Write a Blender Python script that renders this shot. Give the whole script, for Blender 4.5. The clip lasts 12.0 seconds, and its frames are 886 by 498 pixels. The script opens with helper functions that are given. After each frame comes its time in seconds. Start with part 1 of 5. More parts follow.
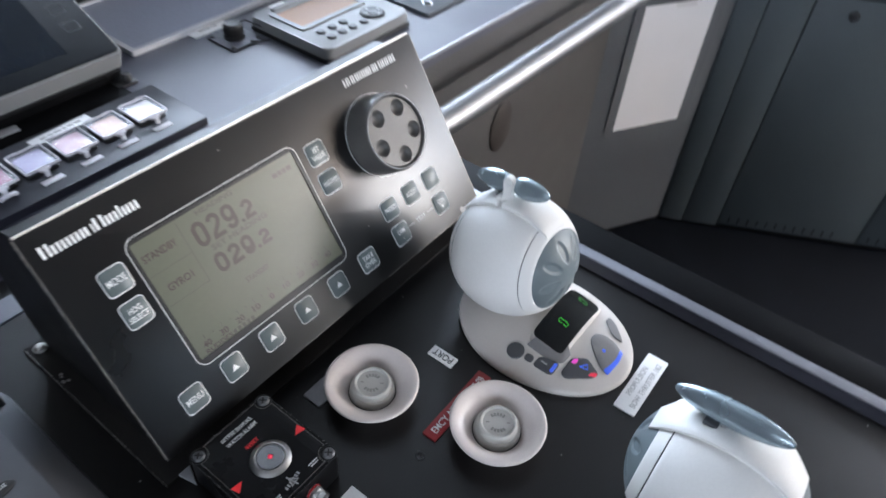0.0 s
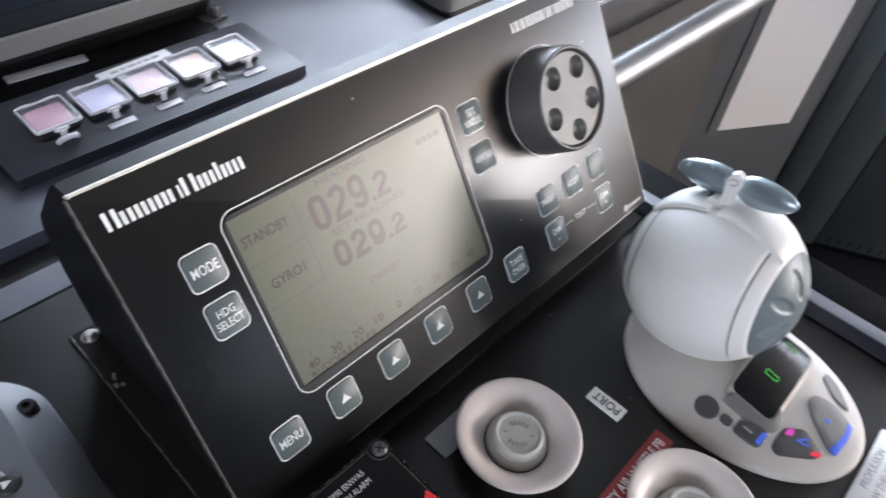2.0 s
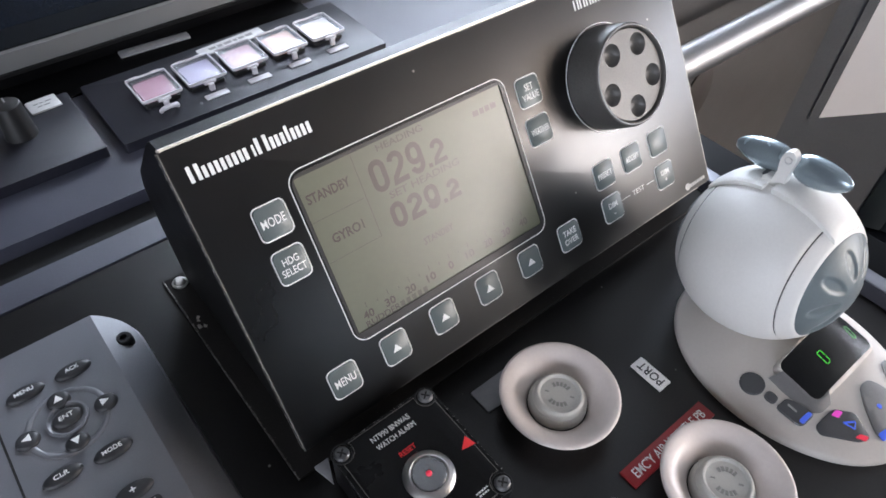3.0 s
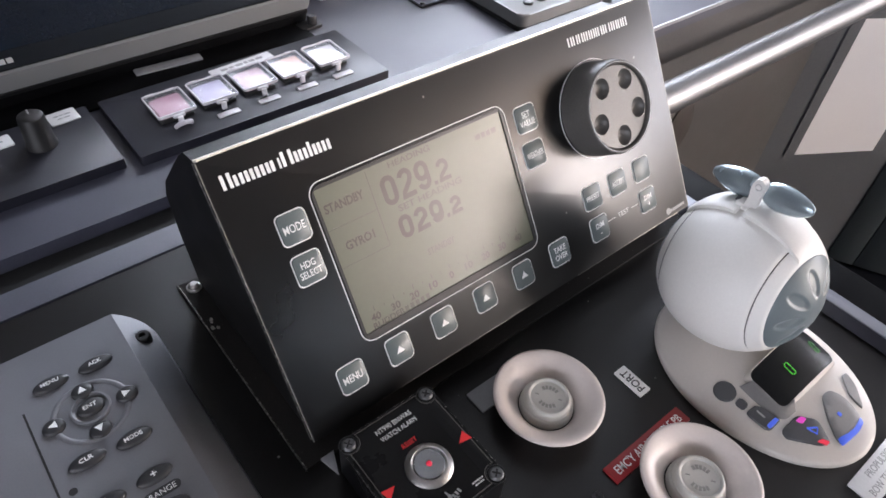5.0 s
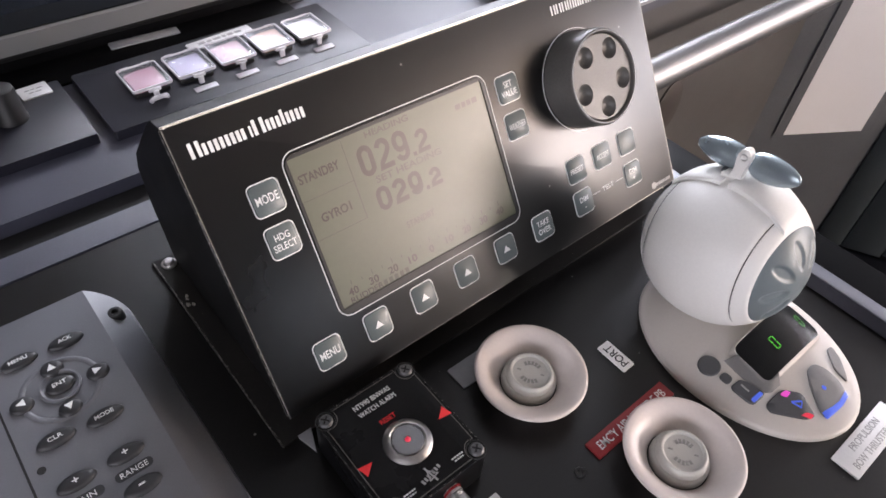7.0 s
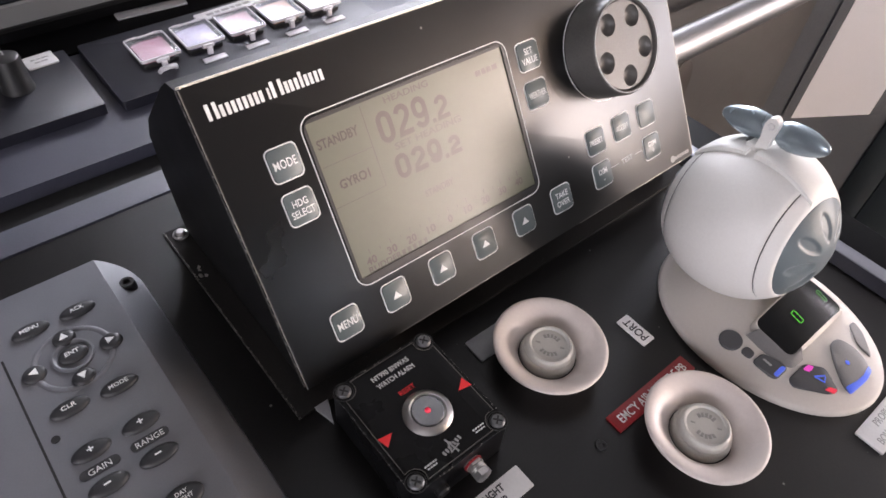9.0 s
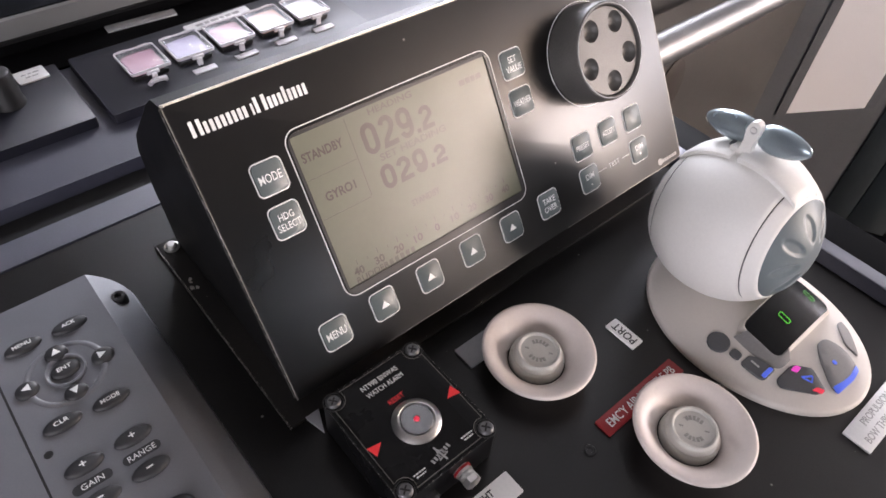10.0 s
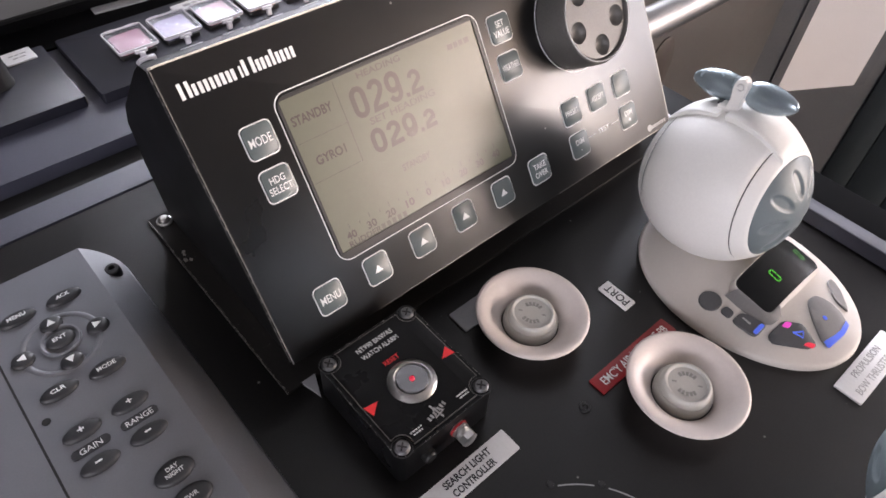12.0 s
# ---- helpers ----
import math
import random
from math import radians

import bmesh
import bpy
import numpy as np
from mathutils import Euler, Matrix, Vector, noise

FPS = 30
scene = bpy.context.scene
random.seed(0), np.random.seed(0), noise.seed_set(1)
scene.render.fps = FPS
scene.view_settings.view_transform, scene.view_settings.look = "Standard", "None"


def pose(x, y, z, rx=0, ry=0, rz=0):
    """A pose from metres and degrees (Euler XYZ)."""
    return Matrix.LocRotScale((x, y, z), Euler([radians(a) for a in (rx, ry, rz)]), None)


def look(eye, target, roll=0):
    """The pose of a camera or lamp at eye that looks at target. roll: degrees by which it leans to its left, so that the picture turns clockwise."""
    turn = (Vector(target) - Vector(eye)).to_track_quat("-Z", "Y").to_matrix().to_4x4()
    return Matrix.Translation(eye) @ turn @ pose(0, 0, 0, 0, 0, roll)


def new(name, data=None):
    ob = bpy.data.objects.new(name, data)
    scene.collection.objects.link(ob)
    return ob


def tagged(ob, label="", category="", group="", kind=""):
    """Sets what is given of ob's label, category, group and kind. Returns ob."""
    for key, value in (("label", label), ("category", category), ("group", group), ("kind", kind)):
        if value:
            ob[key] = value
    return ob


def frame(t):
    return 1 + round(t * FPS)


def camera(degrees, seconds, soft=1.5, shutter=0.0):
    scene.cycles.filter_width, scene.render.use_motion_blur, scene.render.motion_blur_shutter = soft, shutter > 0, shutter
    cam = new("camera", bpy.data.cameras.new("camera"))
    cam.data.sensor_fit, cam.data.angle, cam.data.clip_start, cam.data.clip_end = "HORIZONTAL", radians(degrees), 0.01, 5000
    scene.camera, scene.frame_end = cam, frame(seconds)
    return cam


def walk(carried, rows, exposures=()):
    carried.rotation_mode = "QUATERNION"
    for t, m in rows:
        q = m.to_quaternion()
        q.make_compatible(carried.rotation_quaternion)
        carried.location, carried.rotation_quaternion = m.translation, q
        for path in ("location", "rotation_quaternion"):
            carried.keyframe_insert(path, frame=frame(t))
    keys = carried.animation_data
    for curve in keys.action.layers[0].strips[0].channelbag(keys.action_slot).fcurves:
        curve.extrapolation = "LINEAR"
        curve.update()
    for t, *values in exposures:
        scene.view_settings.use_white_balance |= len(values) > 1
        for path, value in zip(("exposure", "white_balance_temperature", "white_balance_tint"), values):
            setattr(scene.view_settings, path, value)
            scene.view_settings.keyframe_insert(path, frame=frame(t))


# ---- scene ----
cam = camera(66.4, 12.0, soft=1.6, shutter=0.3)
# stops and white balance of the clip's camera
EXPOSURES = [(0.0, -0.49, 5740, 9), (1.0, -0.50, 5650, 8), (1.6, -0.47, 5930, 12), (2.5, -0.43, 6020, 12), (5.5, -0.42, 6380, 17), (9.5, -0.35, 6680, 20), (12.0, -0.30, 6660, 20)]
PATH = [
    (0, (-0.1475, -0.2655, 1.3765), (0.4484, 0.1433, 0.6853), 4.45),
    (0.1, (-0.1677, -0.2802, 1.3904), (0.4345, 0.1570, 0.7224), 5.37),
    (0.2, (-0.1931, -0.2942, 1.4049), (0.4108, 0.1703, 0.7572), 6.39),
    (0.3, (-0.2083, -0.3044, 1.4167), (0.3948, 0.1824, 0.7848), 6.34),
    (0.4, (-0.2212, -0.3054, 1.4273), (0.3859, 0.1923, 0.8078), 5.80),
    (0.5, (-0.2233, -0.3017, 1.4341), (0.3892, 0.2085, 0.8304), 4.6),
    (0.6, (-0.2214, -0.2885, 1.4338), (0.4045, 0.2238, 0.8457), 4.50),
    (0.7, (-0.217, -0.2739, 1.4271), (0.4395, 0.2219, 0.8586), 4.74),
    (0.8, (-0.2151, -0.2558, 1.4248), (0.4578, 0.2277, 0.8651), 5.78),
    (0.9, (-0.2104, -0.2406, 1.4214), (0.4693, 0.2427, 0.8697), 5.54),
    (1, (-0.207, -0.2227, 1.4073), (0.4692, 0.2458, 0.8387), 6.12),
    (1.1, (-0.1999, -0.2088, 1.3952), (0.4666, 0.2406, 0.8003), 6.64),
    (1.2, (-0.195, -0.1977, 1.385), (0.4715, 0.2408, 0.7821), 7.77),
    (1.3, (-0.1883, -0.1898, 1.3711), (0.4766, 0.232, 0.7546), 8.58),
    (1.4, (-0.1791, -0.1873, 1.3559), (0.4801, 0.2245, 0.7267), 8.71),
    (1.5, (-0.1663, -0.1822, 1.3379), (0.4813, 0.2136, 0.6867), 9.26),
    (1.6, (-0.1546, -0.1765, 1.3223), (0.4825, 0.2060, 0.6531), 9.81),
    (1.7, (-0.1448, -0.169, 1.3086), (0.4854, 0.2116, 0.6319), 9.61),
    (1.8, (-0.1359, -0.1585, 1.2961), (0.4807, 0.2359, 0.6148), 9.13),
    (1.9, (-0.1226, -0.1508, 1.2931), (0.4538, 0.2662, 0.5903), 8.04),
    (2, (-0.1164, -0.1447, 1.2881), (0.4292, 0.2961, 0.5753), 7.11),
    (2.1, (-0.1133, -0.1425, 1.2870), (0.4041, 0.3154, 0.5641), 6.06),
    (2.2, (-0.1145, -0.1459, 1.2846), (0.3866, 0.3264, 0.5595), 5.65),
    (2.3, (-0.1161, -0.1536, 1.2839), (0.3685, 0.3285, 0.554), 5.11),
    (2.4, (-0.1194, -0.1620, 1.2895), (0.3456, 0.3278, 0.5521), 4.20),
    (2.5, (-0.1202, -0.1699, 1.2955), (0.3327, 0.3259, 0.5545), 3.37),
    (2.7, (-0.1235, -0.1806, 1.2978), (0.3282, 0.3297, 0.5661), 2.45),
    (3, (-0.1186, -0.1751, 1.2986), (0.3208, 0.3402, 0.5628), 1.9),
    (3.2, (-0.1177, -0.1728, 1.2952), (0.3178, 0.3470, 0.5603), 1.78),
    (4.8, (-0.1446, -0.1921, 1.3162), (0.3307, 0.3275, 0.6062), 4.84),
    (5, (-0.1466, -0.1905, 1.3161), (0.3297, 0.3312, 0.6083), 4.81),
    (5.2, (-0.1474, -0.1897, 1.3034), (0.3409, 0.3405, 0.6103), 5.19),
    (5.5, (-0.1362, -0.189, 1.3051), (0.3385, 0.3323, 0.5959), 5.06),
    (6, (-0.1359, -0.1914, 1.3023), (0.3383, 0.3206, 0.5861), 5.04),
    (6.5, (-0.135, -0.1925, 1.2997), (0.3339, 0.3167, 0.578), 4.79),
    (7, (-0.1398, -0.194, 1.305), (0.3371, 0.3063, 0.5824), 5.47),
    (7.2, (-0.1395, -0.1960, 1.3046), (0.3396, 0.3032, 0.5826), 5.62),
    (8.8, (-0.1471, -0.1878, 1.2887), (0.3231, 0.2996, 0.5529), 6.08),
    (9, (-0.1488, -0.1885, 1.2919), (0.3201, 0.2995, 0.5557), 5.94),
    (9.5, (-0.1457, -0.1913, 1.2933), (0.3193, 0.2958, 0.554), 5.4),
    (10, (-0.1417, -0.1921, 1.2985), (0.3252, 0.2965, 0.5614), 4.75),
    (10.5, (-0.1414, -0.1904, 1.2888), (0.3289, 0.3, 0.5551), 4.64),
    (11, (-0.1452, -0.1912, 1.2914), (0.324, 0.2978, 0.556), 4.57),
    (11.5, (-0.1522, -0.1973, 1.287), (0.3183, 0.289, 0.5506), 4.61),
    (12, (-0.1493, -0.2041, 1.2885), (0.3187, 0.2738, 0.5451), 3.96),
]
walk(cam, [(t, look(eye, target, roll)) for t, eye, target, roll in PATH], EXPOSURES)

# ---- light: overcast daylight through the wheelhouse windows ----
world = bpy.data.worlds.new("sky")
scene.world = world
world.use_nodes = True
wn = world.node_tree.nodes
sky = wn.new("ShaderNodeTexSky")
sky.sky_type, sky.sun_disc = "NISHITA", False
sky.sun_elevation, sky.sun_rotation = radians(48), radians(60)
sky.air_density, sky.dust_density, sky.ozone_density = 1.0, 3.0, 1.5
wn["Background"].inputs["Strength"].default_value = 0.12
world.node_tree.links.new(sky.outputs[0], wn["Background"].inputs["Color"])

sun = new("sun", bpy.data.lights.new("sun", "SUN"))
sun.data.energy, sun.data.angle, sun.data.color = 1.0, radians(12), (1.0, 0.95, 0.88)
sun.matrix_world = look((4, 6, 8), (0, 0, 0))


def window_light(name, eye, target, wide, high, energy, color):
    lamp = new(name, bpy.data.lights.new(name, "AREA"))
    lamp.data.shape, lamp.data.size, lamp.data.size_y = "RECTANGLE", wide, high
    lamp.data.energy, lamp.data.color = energy, color
    lamp.matrix_world = look(eye, target)
    return lamp


window_light("window_light_front", (1.62, 1.56, 1.69), (1.05, -1.0, 1.3), 2.1, 1.0, 185, (0.84, 0.91, 1.0))
window_light("window_light_port", (-2.15, -1.7, 1.72), (0.0, -0.6, 1.0), 2.6, 0.9, 62, (0.92, 0.95, 1.0))
window_light("window_light_starboard", (3.95, -1.9, 1.72), (1.0, -0.6, 0.8), 2.4, 0.95, 85, (0.95, 0.96, 1.0))
# tilted up so that it also lights the added cream ceiling area
window_light("window_light_aft", (2.97, -3.15, 1.64), (1.3, 0.0, 3.3), 1.9, 1.25, 195, (1.0, 0.89, 0.78))
window_light("window_light_aft_middle", (0.65, -3.15, 1.35), (0.2, 0.0, 1.0), 0.75, 0.5, 2, (0.7, 0.85, 1.0))


# ---- materials ----
def shader(name, color, rough=0.5, metal=0.0, grain=0.12, scale=300.0, bump=0.1, spots=0.0, spot_color=(0.3, 0.3, 0.3), coat=0.0,
           emit=None, power=0.0, worn=0.0, rough_var=0.12, spec=0.5, random_tint=0.0, stretch=(1, 1, 1), coat_rough=0.06):
    """A painted, moulded or metal surface: a base colour with cloudy wear, fine grain, dust specks and a slight relief."""
    mat = bpy.data.materials.new(name)
    mat.use_nodes = True
    nodes, link = mat.node_tree.nodes, mat.node_tree.links.new
    bsdf = nodes["Principled BSDF"]
    place = nodes.new("ShaderNodeTexCoord")
    stretched = nodes.new("ShaderNodeMapping")
    stretched.inputs["Scale"].default_value = stretch
    link(place.outputs["Object"], stretched.inputs[0])
    fine, broad = nodes.new("ShaderNodeTexNoise"), nodes.new("ShaderNodeTexNoise")
    fine.inputs["Scale"].default_value, fine.inputs["Detail"].default_value = scale * 4, 6
    broad.inputs["Scale"].default_value, broad.inputs["Detail"].default_value = scale / 12, 5
    for n in (fine, broad):
        link(stretched.outputs[0], n.inputs["Vector"])
    both = nodes.new("ShaderNodeMath")
    both.operation = "ADD"
    link(fine.outputs["Fac"], both.inputs[0])
    link(broad.outputs["Fac"], both.inputs[1])
    tone = nodes.new("ShaderNodeMapRange")
    tone.inputs["From Min"].default_value, tone.inputs["From Max"].default_value = 0.7, 1.3
    tone.inputs["To Min"].default_value, tone.inputs["To Max"].default_value = 1 - grain, 1 + grain
    link(both.outputs[0], tone.inputs["Value"])
    mixed = nodes.new("ShaderNodeMix")
    mixed.data_type, mixed.blend_type = "RGBA", "MULTIPLY"
    mixed.inputs["Factor"].default_value = 1.0
    mixed.inputs["A"].default_value = (*color, 1)
    link(tone.outputs["Result"], mixed.inputs["B"])
    last = mixed.outputs["Result"]
    if random_tint:
        info = nodes.new("ShaderNodeObjectInfo")
        span = nodes.new("ShaderNodeMapRange")
        span.inputs["To Min"].default_value, span.inputs["To Max"].default_value = 1 - random_tint, 1 + random_tint
        link(info.outputs["Random"], span.inputs["Value"])
        more = nodes.new("ShaderNodeMix")
        more.data_type, more.blend_type = "RGBA", "MULTIPLY"
        more.inputs["Factor"].default_value = 1.0
        link(last, more.inputs["A"])
        link(span.outputs["Result"], more.inputs["B"])
        last = more.outputs["Result"]
    if spots:
        specks = nodes.new("ShaderNodeTexVoronoi")
        specks.inputs["Scale"].default_value = scale * 0.45
        specks.inputs["Randomness"].default_value = 1.0
        link(place.outputs["Object"], specks.inputs["Vector"])
        cut = nodes.new("ShaderNodeMapRange")
        cut.inputs["From Min"].default_value, cut.inputs["From Max"].default_value = 0.03, 0.07
        cut.inputs["To Min"].default_value, cut.inputs["To Max"].default_value = 1.0, 0.0
        link(specks.outputs["Distance"], cut.inputs["Value"])
        few = nodes.new("ShaderNodeMapRange")
        few.inputs["From Min"].default_value, few.inputs["From Max"].default_value = 1.0 - spots, 1.02 - spots
        apart = nodes.new("ShaderNodeSeparateColor")
        link(specks.outputs["Color"], apart.inputs[0])
        link(apart.outputs[0], few.inputs["Value"])
        times = nodes.new("ShaderNodeMath")
        times.operation = "MULTIPLY"
        link(cut.outputs["Result"], times.inputs[0])
        link(few.outputs["Result"], times.inputs[1])
        dust = nodes.new("ShaderNodeMix")
        dust.data_type = "RGBA"
        link(times.outputs[0], dust.inputs["Factor"])
        link(last, dust.inputs["A"])
        dust.inputs["B"].default_value = (*spot_color, 1)
        last = dust.outputs["Result"]
    if worn:
        chips = nodes.new("ShaderNodeTexNoise")
        chips.inputs["Scale"].default_value, chips.inputs["Detail"].default_value, chips.inputs["Roughness"].default_value = 1100, 5, 0.7
        link(place.outputs["Object"], chips.inputs["Vector"])
        chip = nodes.new("ShaderNodeMapRange")
        chip.inputs["From Min"].default_value, chip.inputs["From Max"].default_value = 0.78 - 0.3 * worn, 0.82 - 0.3 * worn
        link(chips.outputs["Fac"], chip.inputs["Value"])
        bare = nodes.new("ShaderNodeMix")
        bare.data_type = "RGBA"
        link(chip.outputs["Result"], bare.inputs["Factor"])
        link(last, bare.inputs["A"])
        bare.inputs["B"].default_value = (0.55, 0.53, 0.5, 1)
        last = bare.outputs["Result"]
    link(last, bsdf.inputs["Base Color"])
    sheen = nodes.new("ShaderNodeMapRange")
    sheen.inputs["From Min"].default_value, sheen.inputs["From Max"].default_value = 0.3, 0.7
    sheen.inputs["To Min"].default_value, sheen.inputs["To Max"].default_value = max(rough - rough_var / 2, 0.02), min(rough + rough_var / 2, 1)
    link(broad.outputs["Fac"], sheen.inputs["Value"])
    link(sheen.outputs["Result"], bsdf.inputs["Roughness"])
    bsdf.inputs["Metallic"].default_value = metal
    bsdf.inputs["Specular IOR Level"].default_value = spec
    if coat:
        bsdf.inputs["Coat Weight"].default_value, bsdf.inputs["Coat Roughness"].default_value = coat, coat_rough
    if bump:
        relief = nodes.new("ShaderNodeBump")
        relief.inputs["Strength"].default_value, relief.inputs["Distance"].default_value = bump, 0.0004
        link(fine.outputs["Fac"], relief.inputs["Height"])
        link(relief.outputs["Normal"], bsdf.inputs["Normal"])
    if emit:
        bsdf.inputs["Emission Color"].default_value, bsdf.inputs["Emission Strength"].default_value = (*emit, 1), power
    return mat


def clear(name, color=(1, 1, 1), rough=0.02, ior=1.45):
    mat = bpy.data.materials.new(name)
    mat.use_nodes = True
    bsdf = mat.node_tree.nodes["Principled BSDF"]
    bsdf.inputs["Base Color"].default_value = (*color, 1)
    bsdf.inputs["Roughness"].default_value = rough
    bsdf.inputs["Transmission Weight"].default_value = 1.0
    bsdf.inputs["IOR"].default_value = ior
    return mat


PANEL = shader("black_panel_paint", (0.0062, 0.0057, 0.0058), 0.37, grain=0.3, scale=160, bump=0.08, spots=0.14, spot_color=(0.32, 0.31, 0.3), spec=0.35)
DESK = shader("charcoal_console_paint", (0.043, 0.0445, 0.067), 0.52, grain=0.14, scale=160, bump=0.12, spots=0.03, spot_color=(0.2, 0.2, 0.2), spec=1.0)
# dimmed copy of the console paint; the wing's weaker sheen is in the colour
WING_DIMMED = shader("dimmed_wing_paint", (0.011, 0.0125, 0.014), 0.65, grain=0.14, scale=160, bump=0.12, spots=0.03, spot_color=(0.15, 0.15, 0.15), spec=0.05)
COVER = shader("blue_grey_cover_paint", (0.072, 0.082, 0.096), 0.62, grain=0.12, scale=160, bump=0.12, spots=0.05, spot_color=(0.2, 0.2, 0.2), spec=0.85)
PLATE = shader("charcoal_plate_paint", (0.013, 0.0135, 0.021), 0.42, grain=0.14, scale=200, bump=0.1, spots=0.04, spot_color=(0.2, 0.2, 0.2), spec=0.5)
MOULDING = shader("black_rubber_moulding", (0.0035, 0.0035, 0.004), 0.5, grain=0.2, scale=120, bump=0.1, spec=0.05)
FASCIA = shader("black_fascia_paint", (0.009, 0.009, 0.0095), 0.48, grain=0.2, scale=120, bump=0.1, spec=0.25)
PEDESTAL = shader("grey_pedestal_paint", (0.09, 0.107, 0.117), 0.5, grain=0.08, scale=60, bump=0.06, rough_var=0.2)
BROWN_OVAL = shader("dull_brown_oval", (0.048, 0.039, 0.034), 0.55, grain=0.1, scale=60, bump=0.05)
# further pedestal tones, so that each facing has its own
PEDESTAL_WARM = shader("warm_grey_pedestal_tone", (0.085, 0.08, 0.077), 0.5, grain=0.1, scale=60, bump=0.06, rough_var=0.2)
PEDESTAL_MID = shader("blue_grey_pedestal_tone", (0.105, 0.11, 0.12), 0.5, grain=0.1, scale=60, bump=0.06, rough_var=0.2)
SEAM = shader("dark_seam", (0.006, 0.006, 0.006), 0.7, bump=0)
FLOOR = shader("dark_blue_deck_covering", (0.0075, 0.0092, 0.0135), 0.75, grain=0.25, scale=90, bump=0.3, spots=0.05, spot_color=(0.04, 0.04, 0.045), spec=0.08)
WALL = shader("cream_bulkhead_laminate", (0.55, 0.48, 0.41), 0.5, grain=0.05, scale=30)
# two unseen ceiling tones, added to shape what the faceplate mirrors
CEILING_REFLECTOR = shader("cream_ceiling_reflector", (0.8, 0.63, 0.46), 0.6, grain=0.05, scale=30)
CEILING_MASK = shader("dark_ceiling_mask", (0.08, 0.078, 0.078), 0.6, grain=0.05, scale=30)
CEILING = shader("grey_ceiling_panel", (0.25, 0.238, 0.227), 0.6, grain=0.05, scale=30)
BOARD = shader("black_backboard_paint", (0.018, 0.0225, 0.0238), 0.5, grain=0.2, scale=80, bump=0.08, spec=0.2)
FRAME_WHITE = shader("pale_painted_frame", (0.6, 0.61, 0.63), 0.45, 0.2, grain=0.1, scale=120, bump=0.05)
LIP = shader("dull_metal_lip", (0.4, 0.4, 0.42), 0.4, 0.5, grain=0.15, scale=120, bump=0.05)
SLEEVE = shader("clear_plastic_sleeve", (0.15, 0.155, 0.165), 0.22, grain=0.12, scale=60, bump=0.08)
DULL_RAIL = shader("dull_brown_rail", (0.12, 0.108, 0.105), 0.5, 0.5, grain=0.15, scale=120, bump=0.05)
BOLT_STEEL = shader("weathered_bolt_steel", (0.3, 0.3, 0.31), 0.42, 0.9, grain=0.2, scale=300, bump=0.1)
TAPE = shader("clear_tape", (0.78, 0.77, 0.78), 0.18, grain=0.03, scale=100, bump=0.05)
ALU = shader("satin_aluminium", (0.27, 0.27, 0.275), 0.46, 1.0, grain=0.06, scale=120, bump=0.0)
TRIM = shader("anodised_trim", (0.25, 0.255, 0.285), 0.42, 0.85, grain=0.1, scale=120, bump=0.05, stretch=(20, 1, 20))
STEEL = shader("stainless_steel", (0.66, 0.65, 0.64), 0.3, 1.0, grain=0.08, scale=200, bump=0.05)
SCREW = shader("dull_screw_steel", (0.13, 0.13, 0.135), 0.45, 0.8, grain=0.2, scale=300, bump=0.1)
BLACK = shader("black_plastic", (0.014, 0.014, 0.0145), 0.42, grain=0.15, scale=250, bump=0.12, spots=0.05, spot_color=(0.1, 0.1, 0.1))
WORN = shader("worn_black_metal", (0.009, 0.0088, 0.009), 0.48, grain=0.25, scale=180, bump=0.2, spots=0.16, spot_color=(0.25, 0.24, 0.22), spec=0.13)
SCUFFED = shader("scuffed_bracket", (0.0085, 0.0076, 0.007), 0.45, grain=0.3, scale=120, bump=0.2, spots=0.1, spot_color=(0.3, 0.29, 0.27), worn=0.3, spec=0.3)
WORN_EDGE = shader("worn_bare_edge", (0.02, 0.019, 0.018), 0.35, 0.3, grain=0.3, scale=200, bump=0.1, worn=0.84)
FACE = shader("satin_black_faceplate", (0.0034, 0.0033, 0.0033), 0.29, rough_var=0.04, grain=0.2, scale=160, bump=0.08, spots=0.12, spot_color=(0.3, 0.29, 0.27), spec=0.76)
DUSTY = shader("dusty_perspex", (0.32, 0.35, 0.44), 0.3, grain=0.12, scale=60, bump=0, spots=0.12, spot_color=(0.75, 0.76, 0.78), rough_var=0.04, spec=0.9)
GLASS_DARK = shader("black_glass", (0.004, 0.006, 0.009), 0.18, grain=0.2, scale=60, bump=0, rough_var=0.05, spec=0.32)
DISPLAY_GLASS = shader("smoked_display_glass", (0.004, 0.005, 0.006), 0.26, grain=0.1, scale=60, bump=0, rough_var=0.05, spec=0.35)
LCD = shader("liquid_crystal_display", (0.082, 0.089, 0.054), 0.36, grain=0.05, scale=80, bump=0, rough_var=0.08, spec=0.7, coat=0.4, coat_rough=0.3)
INK = shader("display_segment", (0.026, 0.014, 0.009), 0.36, bump=0, grain=0.05, spec=0.7, coat=0.4, coat_rough=0.3)
INK_FAINT = shader("display_segment_faint", (0.042, 0.037, 0.024), 0.36, bump=0, grain=0.05, spec=0.7, coat=0.4, coat_rough=0.3)
KEY = shader("grey_membrane_key", (0.094, 0.116, 0.117), 0.34, grain=0.08, scale=200, bump=0.05)
RAW_EDGE = shader("raw_metal_edge", (0.86, 0.78, 0.68), 0.45, 0.25, grain=0.12, scale=60, bump=0.1, spots=0.1, spot_color=(0.25, 0.2, 0.17))
# for rubbed edges, and for the glint drawn round the alarm plate
LINE_EDGE = shader("rubbed_and_glint_edge", (0.17, 0.16, 0.148), 0.4, 0.4, grain=0.3, scale=60, bump=0.1, spots=0.35, spot_color=(0.02, 0.02, 0.02))
